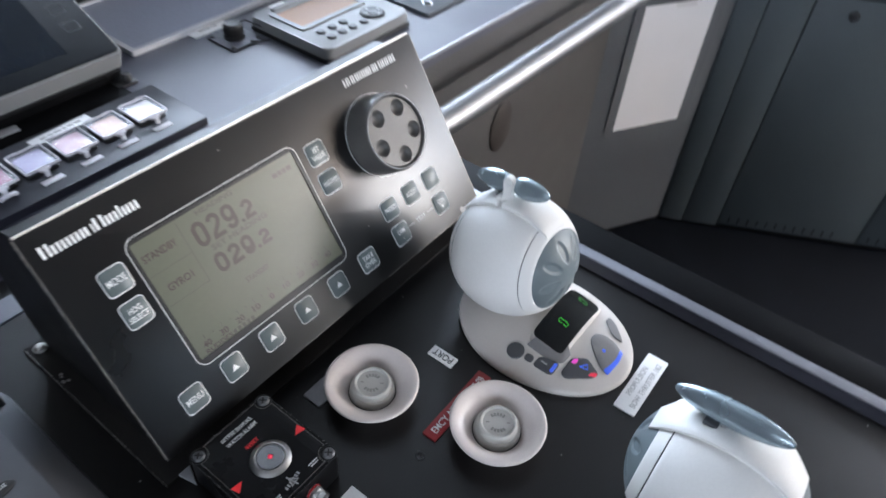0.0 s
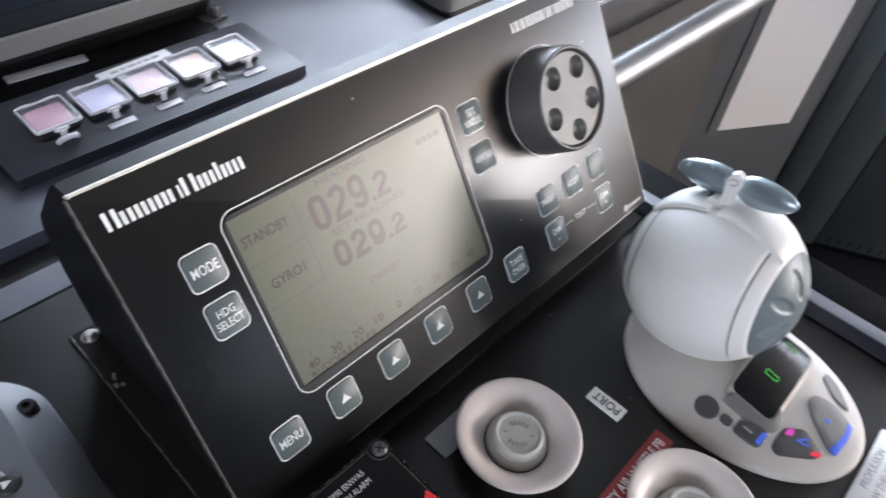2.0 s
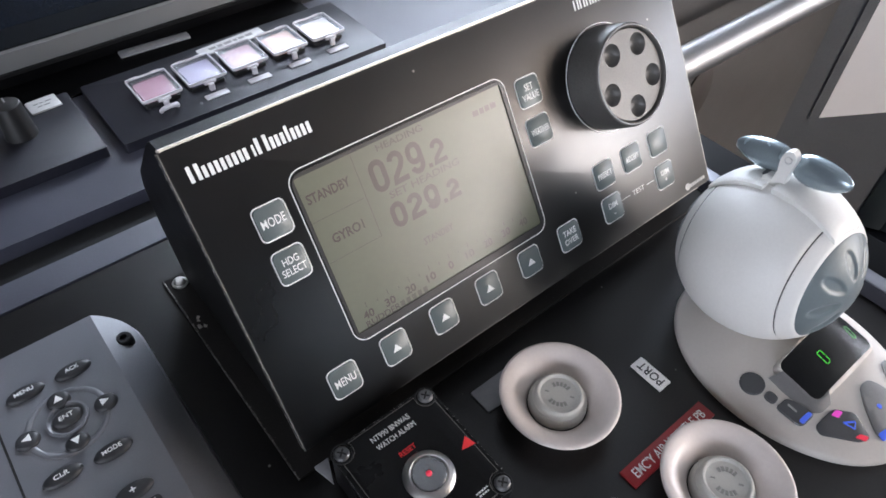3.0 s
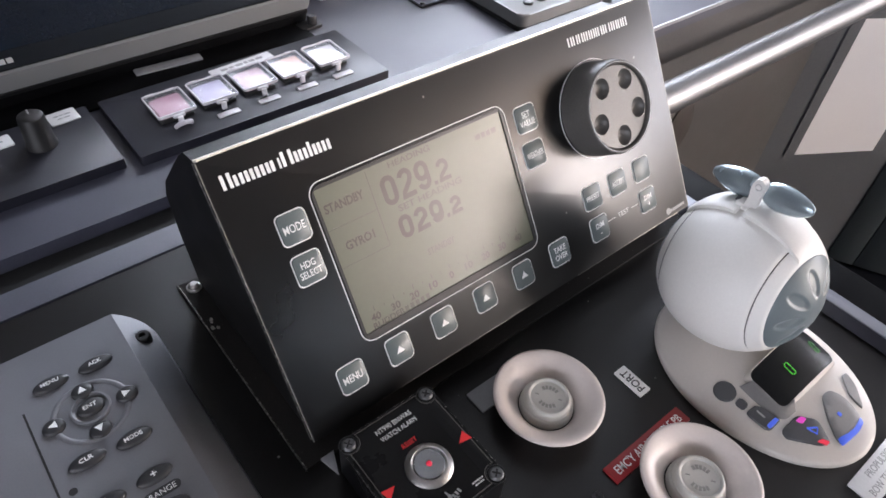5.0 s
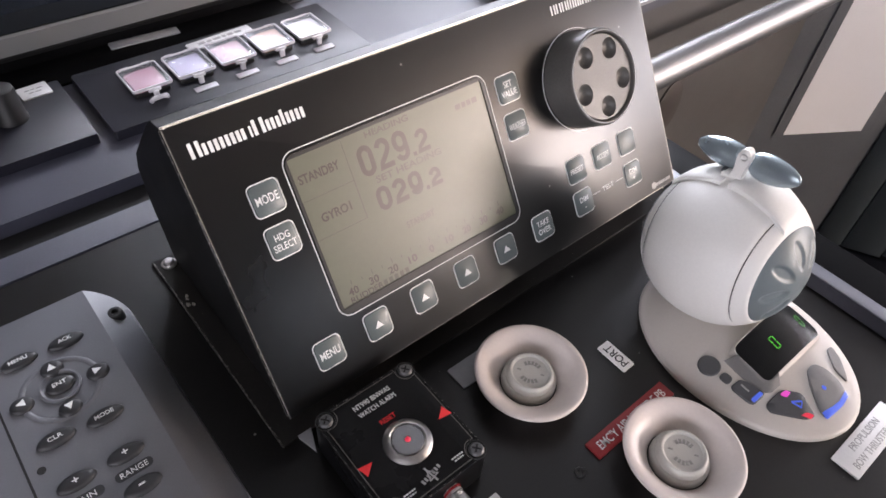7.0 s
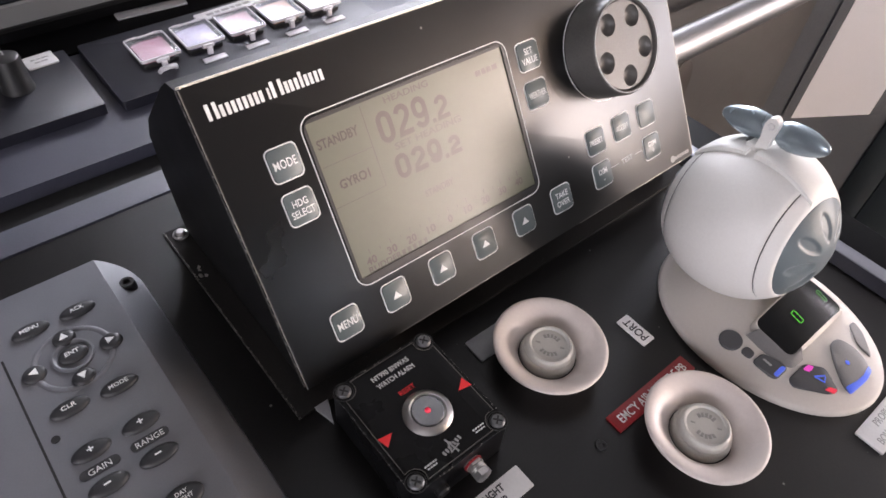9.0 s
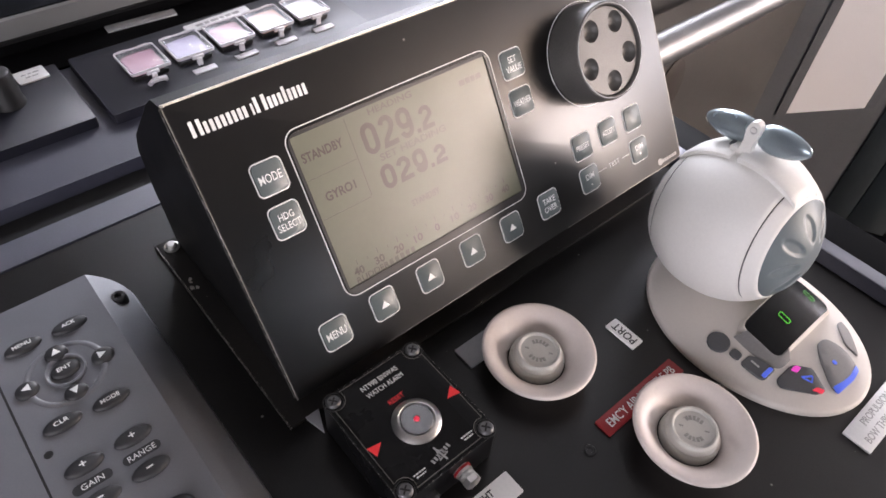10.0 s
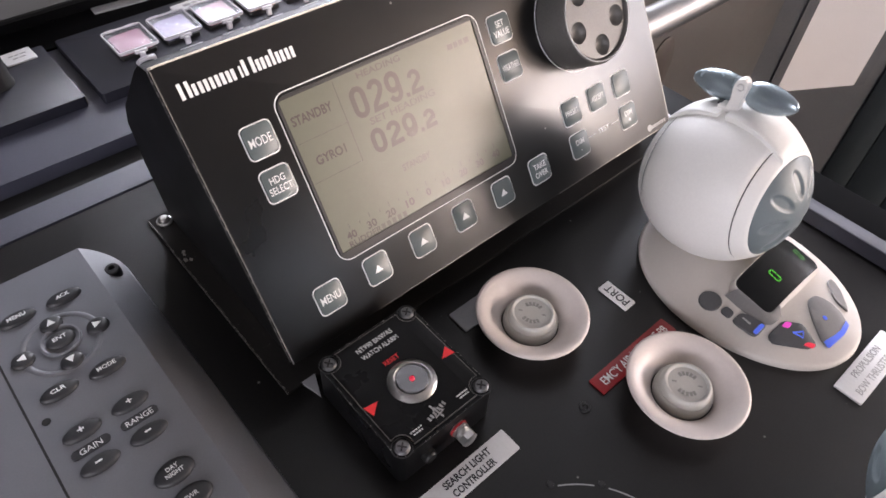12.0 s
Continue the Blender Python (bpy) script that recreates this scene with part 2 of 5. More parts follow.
SPECKED = shader("specked_black_edge", (0.009, 0.009, 0.0095), 0.35, grain=0.3, scale=200, bump=0.1, worn=0.66, spec=0.2)
TURNED = shader("turned_button_steel", (0.27, 0.275, 0.285), 0.27, 1.0, grain=0.08, scale=200, bump=0.05)
BARE_EDGE = shader("bare_aluminium_edge", (0.5, 0.47, 0.45), 0.4, 0.8, grain=0.3, scale=200, bump=0.15, spots=0.3, spot_color=(0.05, 0.045, 0.04))
WHEEL = shader("satin_black_wheel", (0.082, 0.078, 0.074), 0.36, grain=0.2, scale=250, bump=0.1, spec=0.4)
WHITE_INK = shader("white_print", (0.78, 0.79, 0.78), 0.5, bump=0, grain=0.06)
GREY_INK = shader("grey_print", (0.36, 0.36, 0.36), 0.5, bump=0, grain=0.06)
DARK_INK = shader("dark_print", (0.03, 0.03, 0.035), 0.5, bump=0, grain=0.06)
LABEL = shader("white_engraved_label", (0.8, 0.8, 0.8), 0.4, grain=0.05, scale=150, bump=0.04)
LABEL_PALE = shader("pale_grey_label", (0.66, 0.66, 0.66), 0.4, grain=0.05, scale=150, bump=0.04)
LABEL_GREY = shader("grey_engraved_label", (0.3, 0.305, 0.32), 0.4, grain=0.06, scale=150, bump=0.04)
RED = shader("red_engraved_label", (0.24, 0.012, 0.015), 0.4, grain=0.08, scale=150, bump=0.04)
RED_INK = shader("red_print", (0.85, 0.03, 0.035), 0.5, bump=0, grain=0.05)
SHELL = shader("white_moulded_plastic", (0.76, 0.748, 0.72), 0.5, grain=0.03, scale=150, bump=0.04, rough_var=0.08, spec=0.38)
BASE_SHELL = shader("warm_white_plastic", (0.57, 0.535, 0.5), 0.4, grain=0.03, scale=150, bump=0.05)
HORN = shader("cream_pink_plastic", (0.68, 0.61, 0.575), 0.36, grain=0.04, scale=120, bump=0.03)
HORN_KEY = shader("pale_grey_plastic", (0.47, 0.46, 0.43), 0.4, grain=0.05, scale=200, bump=0.08)
HORN_MARK = shader("grey_embossing", (0.27, 0.265, 0.25), 0.5, grain=0.05, scale=200, bump=0.08)
CAP = shader("slate_grey_plastic", (0.13, 0.16, 0.173), 0.42, grain=0.04, scale=150, bump=0.03)
SILVER = shader("silver_blue_lacquer", (0.38, 0.455, 0.5), 0.27, 0.65, grain=0.05, scale=200, bump=0.03)
RUBBER = shader("black_rubber_key", (0.028, 0.029, 0.032), 0.42, grain=0.1, scale=250, bump=0.08)
GLOSS_BLACK = shader("gloss_black_box", (0.007, 0.007, 0.0075), 0.3, grain=0.2, scale=250, bump=0.06, spots=0.08, spot_color=(0.16, 0.16, 0.16), spec=0.14)
KEY_DARK = shader("dark_grey_rubber_key", (0.07, 0.072, 0.078), 0.45, grain=0.08, scale=200, bump=0.06)
KEY_MID = shader("mid_grey_rubber_key", (0.19, 0.185, 0.185), 0.45, grain=0.08, scale=200, bump=0.06)
BLUE_GLOW = shader("blue_lamp", (0.05, 0.1, 0.5), 0.4, bump=0, emit=(0.10, 0.2, 1.0), power=0.4)
RED_GLOW = shader("red_lamp", (0.5, 0.03, 0.05), 0.4, bump=0, emit=(1.0, 0.04, 0.1), power=0.5)
PINK_GLOW = shader("magenta_lamp", (0.5, 0.05, 0.4), 0.4, bump=0, emit=(1.0, 0.08, 0.6), power=0.5)
GREEN_DIM = shader("dim_green_digit", (0.02, 0.12, 0.02), 0.4, bump=0, emit=(0.12, 0.9, 0.05), power=0.18)
GREEN_GLOW = shader("green_digit", (0.02, 0.2, 0.02), 0.4, bump=0, emit=(0.12, 0.9, 0.05), power=0.6)
KEYPAD = shader("silver_grey_moulding", (0.152, 0.157, 0.172), 0.36, 0.1, grain=0.06, scale=250, bump=0.08)
UNIT = shader("mid_grey_moulding", (0.205, 0.208, 0.21), 0.45, grain=0.05, scale=250, bump=0.08)
AMBER_LCD = shader("amber_display", (0.3, 0.17, 0.1), 0.5, spec=0.25, grain=0.05, scale=60, bump=0)
SEA = shader("lit_sea_picture", (0.1, 0.14, 0.2), 0.3, bump=0, emit=(0.30, 0.46, 0.8), power=0.6)
LAND = shader("lit_land_picture", (0.2, 0.17, 0.12), 0.3, bump=0, emit=(0.75, 0.68, 0.55), power=0.6)
CHART = shader("soft_white_chart", (0.31, 0.31, 0.35), 0.8, grain=0.04, scale=60, bump=0.05)
PAPER = shader("white_paper", (0.84, 0.83, 0.85), 0.7, grain=0.02, scale=80, bump=0.03)
MILKY = shader("milky_plastic", (0.6, 0.58, 0.61), 0.35, grain=0.08, scale=200, bump=0.05)
LAMP_WHITE = shader("white_push_button", (0.5, 0.47, 0.47), 0.35, grain=0.03, scale=200, bump=0.02)
LAMP_PALE = shader("pale_push_button", (0.36, 0.33, 0.47), 0.35, grain=0.03, scale=200, bump=0.02)
LAMP_PINK = shader("pale_pink_push_button", (0.5, 0.31, 0.34), 0.35, grain=0.03, scale=200, bump=0.02)
LAMP_ROSE = shader("rose_push_button", (0.42, 0.2, 0.26), 0.35, grain=0.03, scale=200, bump=0.02)
LAMP_PEACH = shader("peach_push_button", (0.55, 0.32, 0.23), 0.35, grain=0.03, scale=200, bump=0.02)
CLEAR = clear("clear_cover", (0.97, 0.97, 1.0), 0.25, 1.25)
PANE = clear("window_glass", (1, 1, 1), 0.0)


# ---- building helpers (millimetres; z is counted from the console's top, 0.95 m over the deck) ----
TOP = 950
SMALL = Matrix.Scale(0.001, 4)


def finish(name, bm, mat, angle=35):
    bmesh.ops.recalc_face_normals(bm, faces=bm.faces)
    bm.transform(SMALL)
    mesh = bpy.data.meshes.new(name)
    bm.to_mesh(mesh)
    bm.free()
    mesh.materials.append(mat)
    mesh.shade_smooth()
    mesh.set_sharp_from_angle(angle=radians(angle))
    return mesh


def part(name, bm, mat, parent, label="", m=None, angle=35):
    """Links a bmesh as one mesh under a thing or a part, in the thing's own axes."""
    if m is not None:
        bm.transform(m)
    ob = new(name, finish(name, bm, mat, angle))
    ob.parent = parent
    return tagged(ob, label)


def thing(name, label, category, x=0, y=0, z=0, m=None, group="", kind=""):
    """An empty at the base of a thing that parents its parts."""
    ob = new(name)
    ob.empty_display_size = 0.02
    ob.matrix_basis = m if m is not None else Matrix.Translation((x / 1000, y / 1000, (z + TOP) / 1000))
    return tagged(ob, label, category, group, kind)


def solo(name, bm, mat, label, category, x=0, y=0, z=0, group="", kind="", angle=35, m=None):
    """A thing that is one mesh."""
    ob = new(name, finish(name, bm, mat, angle))
    ob.matrix_basis = m if m is not None else Matrix.Translation((x / 1000, y / 1000, (z + TOP) / 1000))
    return tagged(ob, label, category, group, kind)


def soften(bm, width, seg=2, angle=30):
    edges = [e for e in bm.edges if len(e.link_faces) == 2 and e.calc_face_angle(0) > radians(angle)]
    if width > 0 and edges:
        bmesh.ops.bevel(bm, geom=edges, offset=width, segments=seg, affect="EDGES", profile=0.5, clamp_overlap=True)
    return bm


def joined(*many):
    bm = bmesh.new()
    for b in many:
        mesh = bpy.data.meshes.new("t")
        b.to_mesh(mesh)
        b.free()
        bm.from_mesh(mesh)
        bpy.data.meshes.remove(mesh)
    return bm


def box(x0, x1, y0, y1, z0, z1, bevel=0.0, seg=2):
    bm = bmesh.new()
    bmesh.ops.create_cube(bm, size=1)
    bmesh.ops.transform(bm, verts=bm.verts, matrix=Matrix.Translation(((x0 + x1) / 2, (y0 + y1) / 2, (z0 + z1) / 2)) @ Matrix.Diagonal((x1 - x0, y1 - y0, z1 - z0, 1)))
    return soften(bm, bevel, seg)


def prism(pts, z0, z1, bevel=0.0, seg=2):
    bm = bmesh.new()
    low = [bm.verts.new((x, y, z0)) for x, y in pts]
    high = [bm.verts.new((x, y, z1)) for x, y in pts]
    n = len(pts)
    bm.faces.new(low[::-1])
    top = bm.faces.new(high)
    for i in range(n):
        bm.faces.new((low[i], low[(i + 1) % n], high[(i + 1) % n], high[i]))
    if bevel > 0:
        bmesh.ops.bevel(bm, geom=list(top.edges), offset=bevel, segments=seg, affect="EDGES", profile=0.5, clamp_overlap=True)
    return bm


def rounded(x0, x1, y0, y1, r, n=5):
    pts = []
    for cx, cy, a in ((x1 - r, y1 - r, 0), (x0 + r, y1 - r, 90), (x0 + r, y0 + r, 180), (x1 - r, y0 + r, 270)):
        pts += [(cx + r * math.cos(radians(a + 90 * i / n)), cy + r * math.sin(radians(a + 90 * i / n))) for i in range(n + 1)]
    return pts


def ring(outer, inner, z0, z1):
    """A flat frame between two outlines with the same number of points."""
    bm = bmesh.new()
    rows = [[bm.verts.new((x, y, z)) for x, y in pts] for pts, z in ((outer, z0), (outer, z1), (inner, z1), (inner, z0))]
    n = len(outer)
    for a in range(4):
        p, q = rows[a], rows[(a + 1) % 4]
        for i in range(n):
            bm.faces.new((p[i], p[(i + 1) % n], q[(i + 1) % n], q[i]))
    return bm


def lathe(profile, seg=48, cap=True):
    """A turned solid round z, from (radius, height) pairs."""
    bm = bmesh.new()
    rows = []
    for r, z in profile:
        if r < 1e-6:
            rows.append([bm.verts.new((0, 0, z))])
        else:
            rows.append([bm.verts.new((r * math.cos(2 * math.pi * i / seg), r * math.sin(2 * math.pi * i / seg), z)) for i in range(seg)])
    for p, q in zip(rows, rows[1:]):
        for i in range(seg):
            j = (i + 1) % seg
            if len(p) == 1 and len(q) == 1:
                continue
            if len(p) == 1:
                bm.faces.new((p[0], q[j], q[i]))
            elif len(q) == 1:
                bm.faces.new((p[i], p[j], q[0]))
            else:
                bm.faces.new((p[i], p[j], q[j], q[i]))
    if cap:
        for row, back in ((rows[0], True), (rows[-1], False)):
            if len(row) > 1:
                bm.faces.new(row[::-1] if back else row)
    return bm


def tube(pts, r, seg=12, cap=True):
    bm = bmesh.new()
    pts = [Vector(p) for p in pts]
    rows, side = [], None
    for i, p in enumerate(pts):
        way = (pts[min(i + 1, len(pts) - 1)] - pts[max(i - 1, 0)]).normalized()
        side = way.orthogonal().normalized() if side is None else (side - way * side.dot(way)).normalized()
        other = way.cross(side)
        rows.append([bm.verts.new(p + r * (math.cos(2 * math.pi * k / seg) * side + math.sin(2 * math.pi * k / seg) * other)) for k in range(seg)])
    for p, q in zip(rows, rows[1:]):
        for i in range(seg):
            bm.faces.new((p[i], p[(i + 1) % seg], q[(i + 1) % seg], q[i]))
    if cap:
        bm.faces.new(rows[0][::-1])
        bm.faces.new(rows[-1])
    return bm


def moved(bm, x=0, y=0, z=0, rx=0, ry=0, rz=0, s=1):
    bm.transform(pose(x, y, z, rx, ry, rz) @ (Matrix.Scale(s, 4) if s != 1 else Matrix()))
    return bm


def words(text, height, wide=None, thick=0.12, bold=0.0):
    """Raised lettering in the built-in font, centred on the origin; capital height and, if given, width in millimetres."""
    curve = bpy.data.curves.new("t", "FONT")
    curve.body, curve.align_x, curve.align_y = text, "CENTER", "CENTER"
    curve.extrude, curve.resolution_u, curve.offset = 0.02, 3, bold
    ob = bpy.data.objects.new("t", curve)
    scene.collection.objects.link(ob)
    mesh = bpy.data.meshes.new_from_object(ob.evaluated_get(bpy.context.evaluated_depsgraph_get()))
    bpy.data.objects.remove(ob)
    bpy.data.curves.remove(curve)
    bm = bmesh.new()
    bm.from_mesh(mesh)
    bpy.data.meshes.remove(mesh)
    lines = text.count("\n") + 1
    xs, ys, zs = ([v.co[k] for v in bm.verts] for k in range(3))
    tall = max(ys) - min(ys)
    k = height / (tall if lines == 1 else tall / (lines * 1.28 - 0.28))
    kx = wide / (max(xs) - min(xs)) if wide else k
    bm.transform(Matrix.Diagonal((kx, k, thick / (max(zs) - min(zs)), 1)) @ Matrix.Translation((-(max(xs) + min(xs)) / 2, -(max(ys) + min(ys)) / 2, -min(zs))))
    return bm


def stroke(points, wide, thick=0.06, closed=False):
    """A thick line along flat points, mitred at its bends."""
    bm, n, rows = bmesh.new(), len(points), []
    for i, (x, y) in enumerate(points):
        before = Vector(points[i - 1] if closed or i else points[0])
        after = Vector(points[(i + 1) % n] if closed or i < n - 1 else points[-1])
        here = Vector((x, y))
        a, b = (here - before), (after - here)
        a, b = (a.normalized() if a.length else b.normalized()), (b.normalized() if b.length else a.normalized())
        side = Vector((-a.y - b.y, a.x + b.x))
        side = side.normalized() if side.length > 1e-4 else Vector((-a.y, a.x))
        reach = wide / 2 / max(0.5, abs(side.dot(Vector((-a.y, a.x)))))
        rows.append([bm.verts.new((x + s * side.x * reach, y + s * side.y * reach, z)) for s, z in ((1, 0), (1, thick), (-1, thick), (-1, 0))])
    for i in range(n if closed else n - 1):
        p, q = rows[i], rows[(i + 1) % n]
        for k in range(4):
            bm.faces.new((p[k], q[k], q[(k + 1) % 4], p[(k + 1) % 4]))
    if not closed:
        bm.faces.new(rows[0])
        bm.faces.new(rows[-1][::-1])
    bmesh.ops.recalc_face_normals(bm, faces=bm.faces)
    return bm


def arc(cx, cy, rx, ry, a0, a1, steps=8):
    return [(cx + rx * math.cos(math.radians(a0 + (a1 - a0) * k / steps)), cy + ry * math.sin(math.radians(a0 + (a1 - a0) * k / steps))) for k in range(steps + 1)]


def tall_digit(sign, w, h, wide):
    """A bold narrow display digit, standing on y = 0 round x = 0."""
    r, t = (w - wide) / 2, wide / 2
    ry = r * 1.05
    low, high = t + ry, h - t - ry
    if sign == "0":
        return stroke((arc(0, low, r, ry, 180, 360) + arc(0, high, r, ry, 0, 180)), wide, closed=True)
    if sign == "9":
        mid = min(h * 0.44, high - 1.5 * ry)
        return joined(stroke(arc(0, mid + ry, r, ry, 180, 360) + arc(0, high, r, ry, 0, 180), wide, closed=True),
                      moved(stroke([(r, mid + ry)] + arc(0, low, r, ry, 0, -165), wide), 0, 0, 0.04))
    return stroke(arc(0, high, r, ry, 170, -25) + [(r * 0.55, h * 0.5), (-r * 0.75, wide * 1.35), (-r * 0.95, t), (r + t, t)], wide)


def bars(widths, height, gap, thick=0.12, talls=None):
    """A row of plain bars that stands for a mark or for writing too small to read; centred."""
    total = sum(widths) + gap * (len(widths) - 1)
    x, many = -total / 2, []
    for i, w in enumerate(widths):
        h = height * (talls[i] if talls else 1)
        many.append(box(x, x + w, -height / 2, -height / 2 + h, 0, thick))
        x += w + gap
    return joined(*many)

# ---- the wheelhouse ----
floor = solo("floor", box(-2300, 4100, -3300, 1700, -60, 0), FLOOR, "dark blue deck covering in the wheelhouse", "floor", z=-TOP, kind="structure")
solo("ceiling", box(-2300, 4100, -1800, 1700, 0, 60), CEILING, "plain grey ceiling panels", "ceiling", z=2350 - TOP, kind="structure")
# added unseen ceiling areas: the dark one blackens, the cream one warms faceplate reflections
solo("ceiling_mask", box(-2300, 1500, -3300, -1800, 0, 60), CEILING_MASK, "unseen dark ceiling area added to keep the faceplate's reflection black", "ceiling", z=2350 - TOP, kind="structure")
solo("ceiling_reflector", box(1500, 4100, -3300, -1800, 0, 60), CEILING_REFLECTOR, "unseen cream ceiling area added to warm the faceplate's reflection", "ceiling", z=2350 - TOP, kind="structure")


def window_wall(name, number, length, m, low=1200, high=2250, bays=4, mat=WALL):
    """A bulkhead with a row of framed windows, built along x with its inner face at y = 0."""
    wall = thing(name, "bulkhead under and over a row of windows", "wall", m=m, kind="structure")
    part("lower_wall", box(0, length, 0, 90, 0, low), mat, wall)
    part("upper_wall", box(0, length, 0, 90, high, 2350), mat, wall)
    step = length / bays
    for i in range(bays + 1):
        part("mullion", box(max(i * step - 45, 0), min(i * step + 45, length), 2, 88, low, high, 4), mat, wall)
    for i in range(bays):
        win = thing("window_%d" % (number + i), "fixed wheelhouse window in a black frame", "window", m=m, kind="structure")
        x0, x1 = i * step + 45, (i + 1) * step - 45
        if i == 0:
            x0 = 45
        outer = [(x0, low), (x1, low), (x1, high), (x0, high)]
        inner = [(x0 + 28, low + 28), (x1 - 28, low + 28), (x1 - 28, high - 28), (x0 + 28, high - 28)]
        part("window_frame", ring(outer, inner, -60, -20), FASCIA, win, m=pose(0, 0, 0, 90, 0, 0))
        pane = part("pane", box(x0 + 26, x1 - 26, 38, 44, low + 26, high - 26), PANE, win)
        pane.visible_shadow = False
    return wall


window_wall("wall_front", 1, 2250, pose(0.5, 1.6, 0), 1150, 2250, bays=1, mat=BOARD)
# the solid bulkheads are unseen; their dark tone keeps reflections on the consoles low
solo("wall_front_port", box(-2300, 500, 1600, 1690, 0, 2350), BOARD, "unseen forward bulkhead, made dark to limit reflections on the console", "wall", z=-TOP, kind="structure")
solo("wall_front_starboard", box(2750, 4100, 1600, 1690, 0, 2350), BOARD, "unseen forward bulkhead, made dark to limit reflections on the console", "wall", z=-TOP, kind="structure")
window_wall("wall_aft", 11, 2050, pose(4.0, -3.2, 0, 0, 0, 180), 950, 2300, bays=1)
window_wall("wall_aft_middle", 12, 900, pose(1.1, -3.2, 0, 0, 0, 180), 1050, 1650, bays=1, mat=BOARD)
solo("wall_aft_port", box(-2300, 200, -3290, -3200, 0, 2350), BOARD, "unseen aft bulkhead, made dark to limit reflections in the faceplate", "wall", z=-TOP, kind="structure")
solo("wall_aft_starboard", box(1100, 1950, -3290, -3200, 0, 2350), BOARD, "unseen aft bulkhead, made dark to limit reflections in the faceplate", "wall", z=-TOP, kind="structure")
window_wall("wall_port", 21, 2700, pose(-2.2, -3.2, 0, 0, 0, 90), bays=2)
solo("wall_port_forward", box(-2290, -2200, -500, 1700, 0, 2350), BOARD, "unseen port bulkhead, made dark to limit reflections", "wall", z=-TOP, kind="structure")
window_wall("wall_starboard", 31, 2700, pose(4.0, -0.5, 0, 0, 0, -90), bays=2)
solo("wall_starboard_forward", box(4000, 4090, -500, 1700, 0, 2350), BOARD, "unseen starboard bulkhead, made dark to limit reflections on the wing", "wall", z=-TOP, kind="structure")

# the console's top: one sheet round the helmsman's bay, with panels let into it
BAY = [(344, 222), (1258, 208), (1486, 70), (1913, -733)]
top_outline = [(-900, -1000), (286, -1000), (286, 195), (-900, 195)]
port = thing("port_console", "port console with a black instrument panel let into it", "console")
part("instrument_panel", prism(top_outline, -14, 0, 0.8), PANEL, port, "matt black instrument panel")
part("joint_strip", prism([(-900, 197), (286, 197), (286, 221.5), (-900, 221.5)], -14, 0, 0.8), DESK, port, "charcoal painted strip")
part("cable_channel", prism([(-900, 222), (300, 222), (300, 254.5), (-900, 254.5)], -22, -12), SEAM, port, "dark recessed channel")
part("side_panel", box(300, 322, -1000, 330, -TOP, -47, 2), FASCIA, port, "black painted side")
console = thing("wheelhouse_console", "charcoal painted wheelhouse console with a darker wing", "console")
part("top_sheet", prism([(-900, 255), (300, 255), (300, 222), BAY[0], BAY[1], (1420, 662), (-900, 662)], -16, 0, 1.6, 3), DESK, console)
part("wing_sheet", prism([(1258.5, 207.7)] + BAY[2:] + [(2500, -733), (2500, 662), (1420.8, 662)], -16, -0.5, 1.6, 3), WING_DIMMED, console, "top of the console wing, its weaker sheen put into a darker colour")
edge = thing("console_edge", "black edge with a grey metal strip along the panel", "edge trim", kind="structure")
part("metal_strip", box(292, 304.2, -1000, 220, -8, 6.5, 1.0, 3), TRIM, edge, "grey anodised metal strip")
part("strip_flank", prism([(-1000, 0), (220, 0), (220, 9), (-1000, 9)], 0, 1.2), PLATE, edge, "dark sloping flank of the strip", m=Matrix(((0, 0.8, -0.6, 284.2), (1, 0, 0, 0), (0, 0.6, 0.8, 0.6), (0, 0, 0, 1))))
part("edge_moulding", box(304.5, 346, -1000, 221, -46, -0.5, 2, 3), MOULDING, edge, "rounded black edge moulding")
# the rounded edge's highlight, added as a pale strip of its own
part("moulding_highlight", box(345.4, 346.7, -1000, 220, -8.2, -5.8, 0.4), LIP, edge, "highlight on the moulding's rounded edge, built as a thin pale strip")


def offset(line, far):
    """The same bay moved outwards, away from the helmsman, by far millimetres."""
    out = []
    for i, (x, y) in enumerate(line):
        a, b = Vector(line[max(i - 1, 0)]), Vector(line[min(i + 1, len(line) - 1)])
        d1 = (Vector((x, y)) - a).normalized() if i else None
        d2 = (b - Vector((x, y))).normalized() if i < len(line) - 1 else None
        n1, n2 = (Vector((-d.y, d.x)) if d is not None else None for d in (d1, d2))
        n = n1 if n2 is None else n2 if n1 is None else (n1 + n2).normalized()
        k = 1.0 if n1 is None or n2 is None else 1 / max(n.dot(n2), 0.3)
        out.append((x + far * k * n.x, y + far * k * n.y))
    return out


def strip_wall(line, thick, z0, z1, bevel=0.0):
    return soften(prism(line + offset(line, thick)[::-1], z0, z1), bevel, 3, 50)


fascia_line = offset(BAY, 3)
# straight stretch is coloured lighter than the wing's to carry its sheen
solo("console_fascia", strip_wall(fascia_line[:2], 40, -64, -16.5, 2), PEDESTAL_WARM, "fascia under the console's straight edge, its sheen put into a warm grey", "fascia")
solo("console_fascia", strip_wall(offset(BAY[1:], 3), 40, -64, -16.5, 2), FASCIA, "black fascia under the wing's edge", "fascia")
lip = thing("edge_lip", "thin bare metal lip along the console's edge", "edge trim", kind="structure")
part("strip", strip_wall(offset(BAY[:2], -1.0), 2.0, -4, 0.6, 0.4), LIP, lip)
part("strip", strip_wall(offset(BAY[1:], -1.6), 3.2, -5, 0.2, 0.5), TRIM, lip, "duller metal lip of the wing")
kick = offset(BAY, 90)[:2] + [(1600, 113), (2069, -770)]
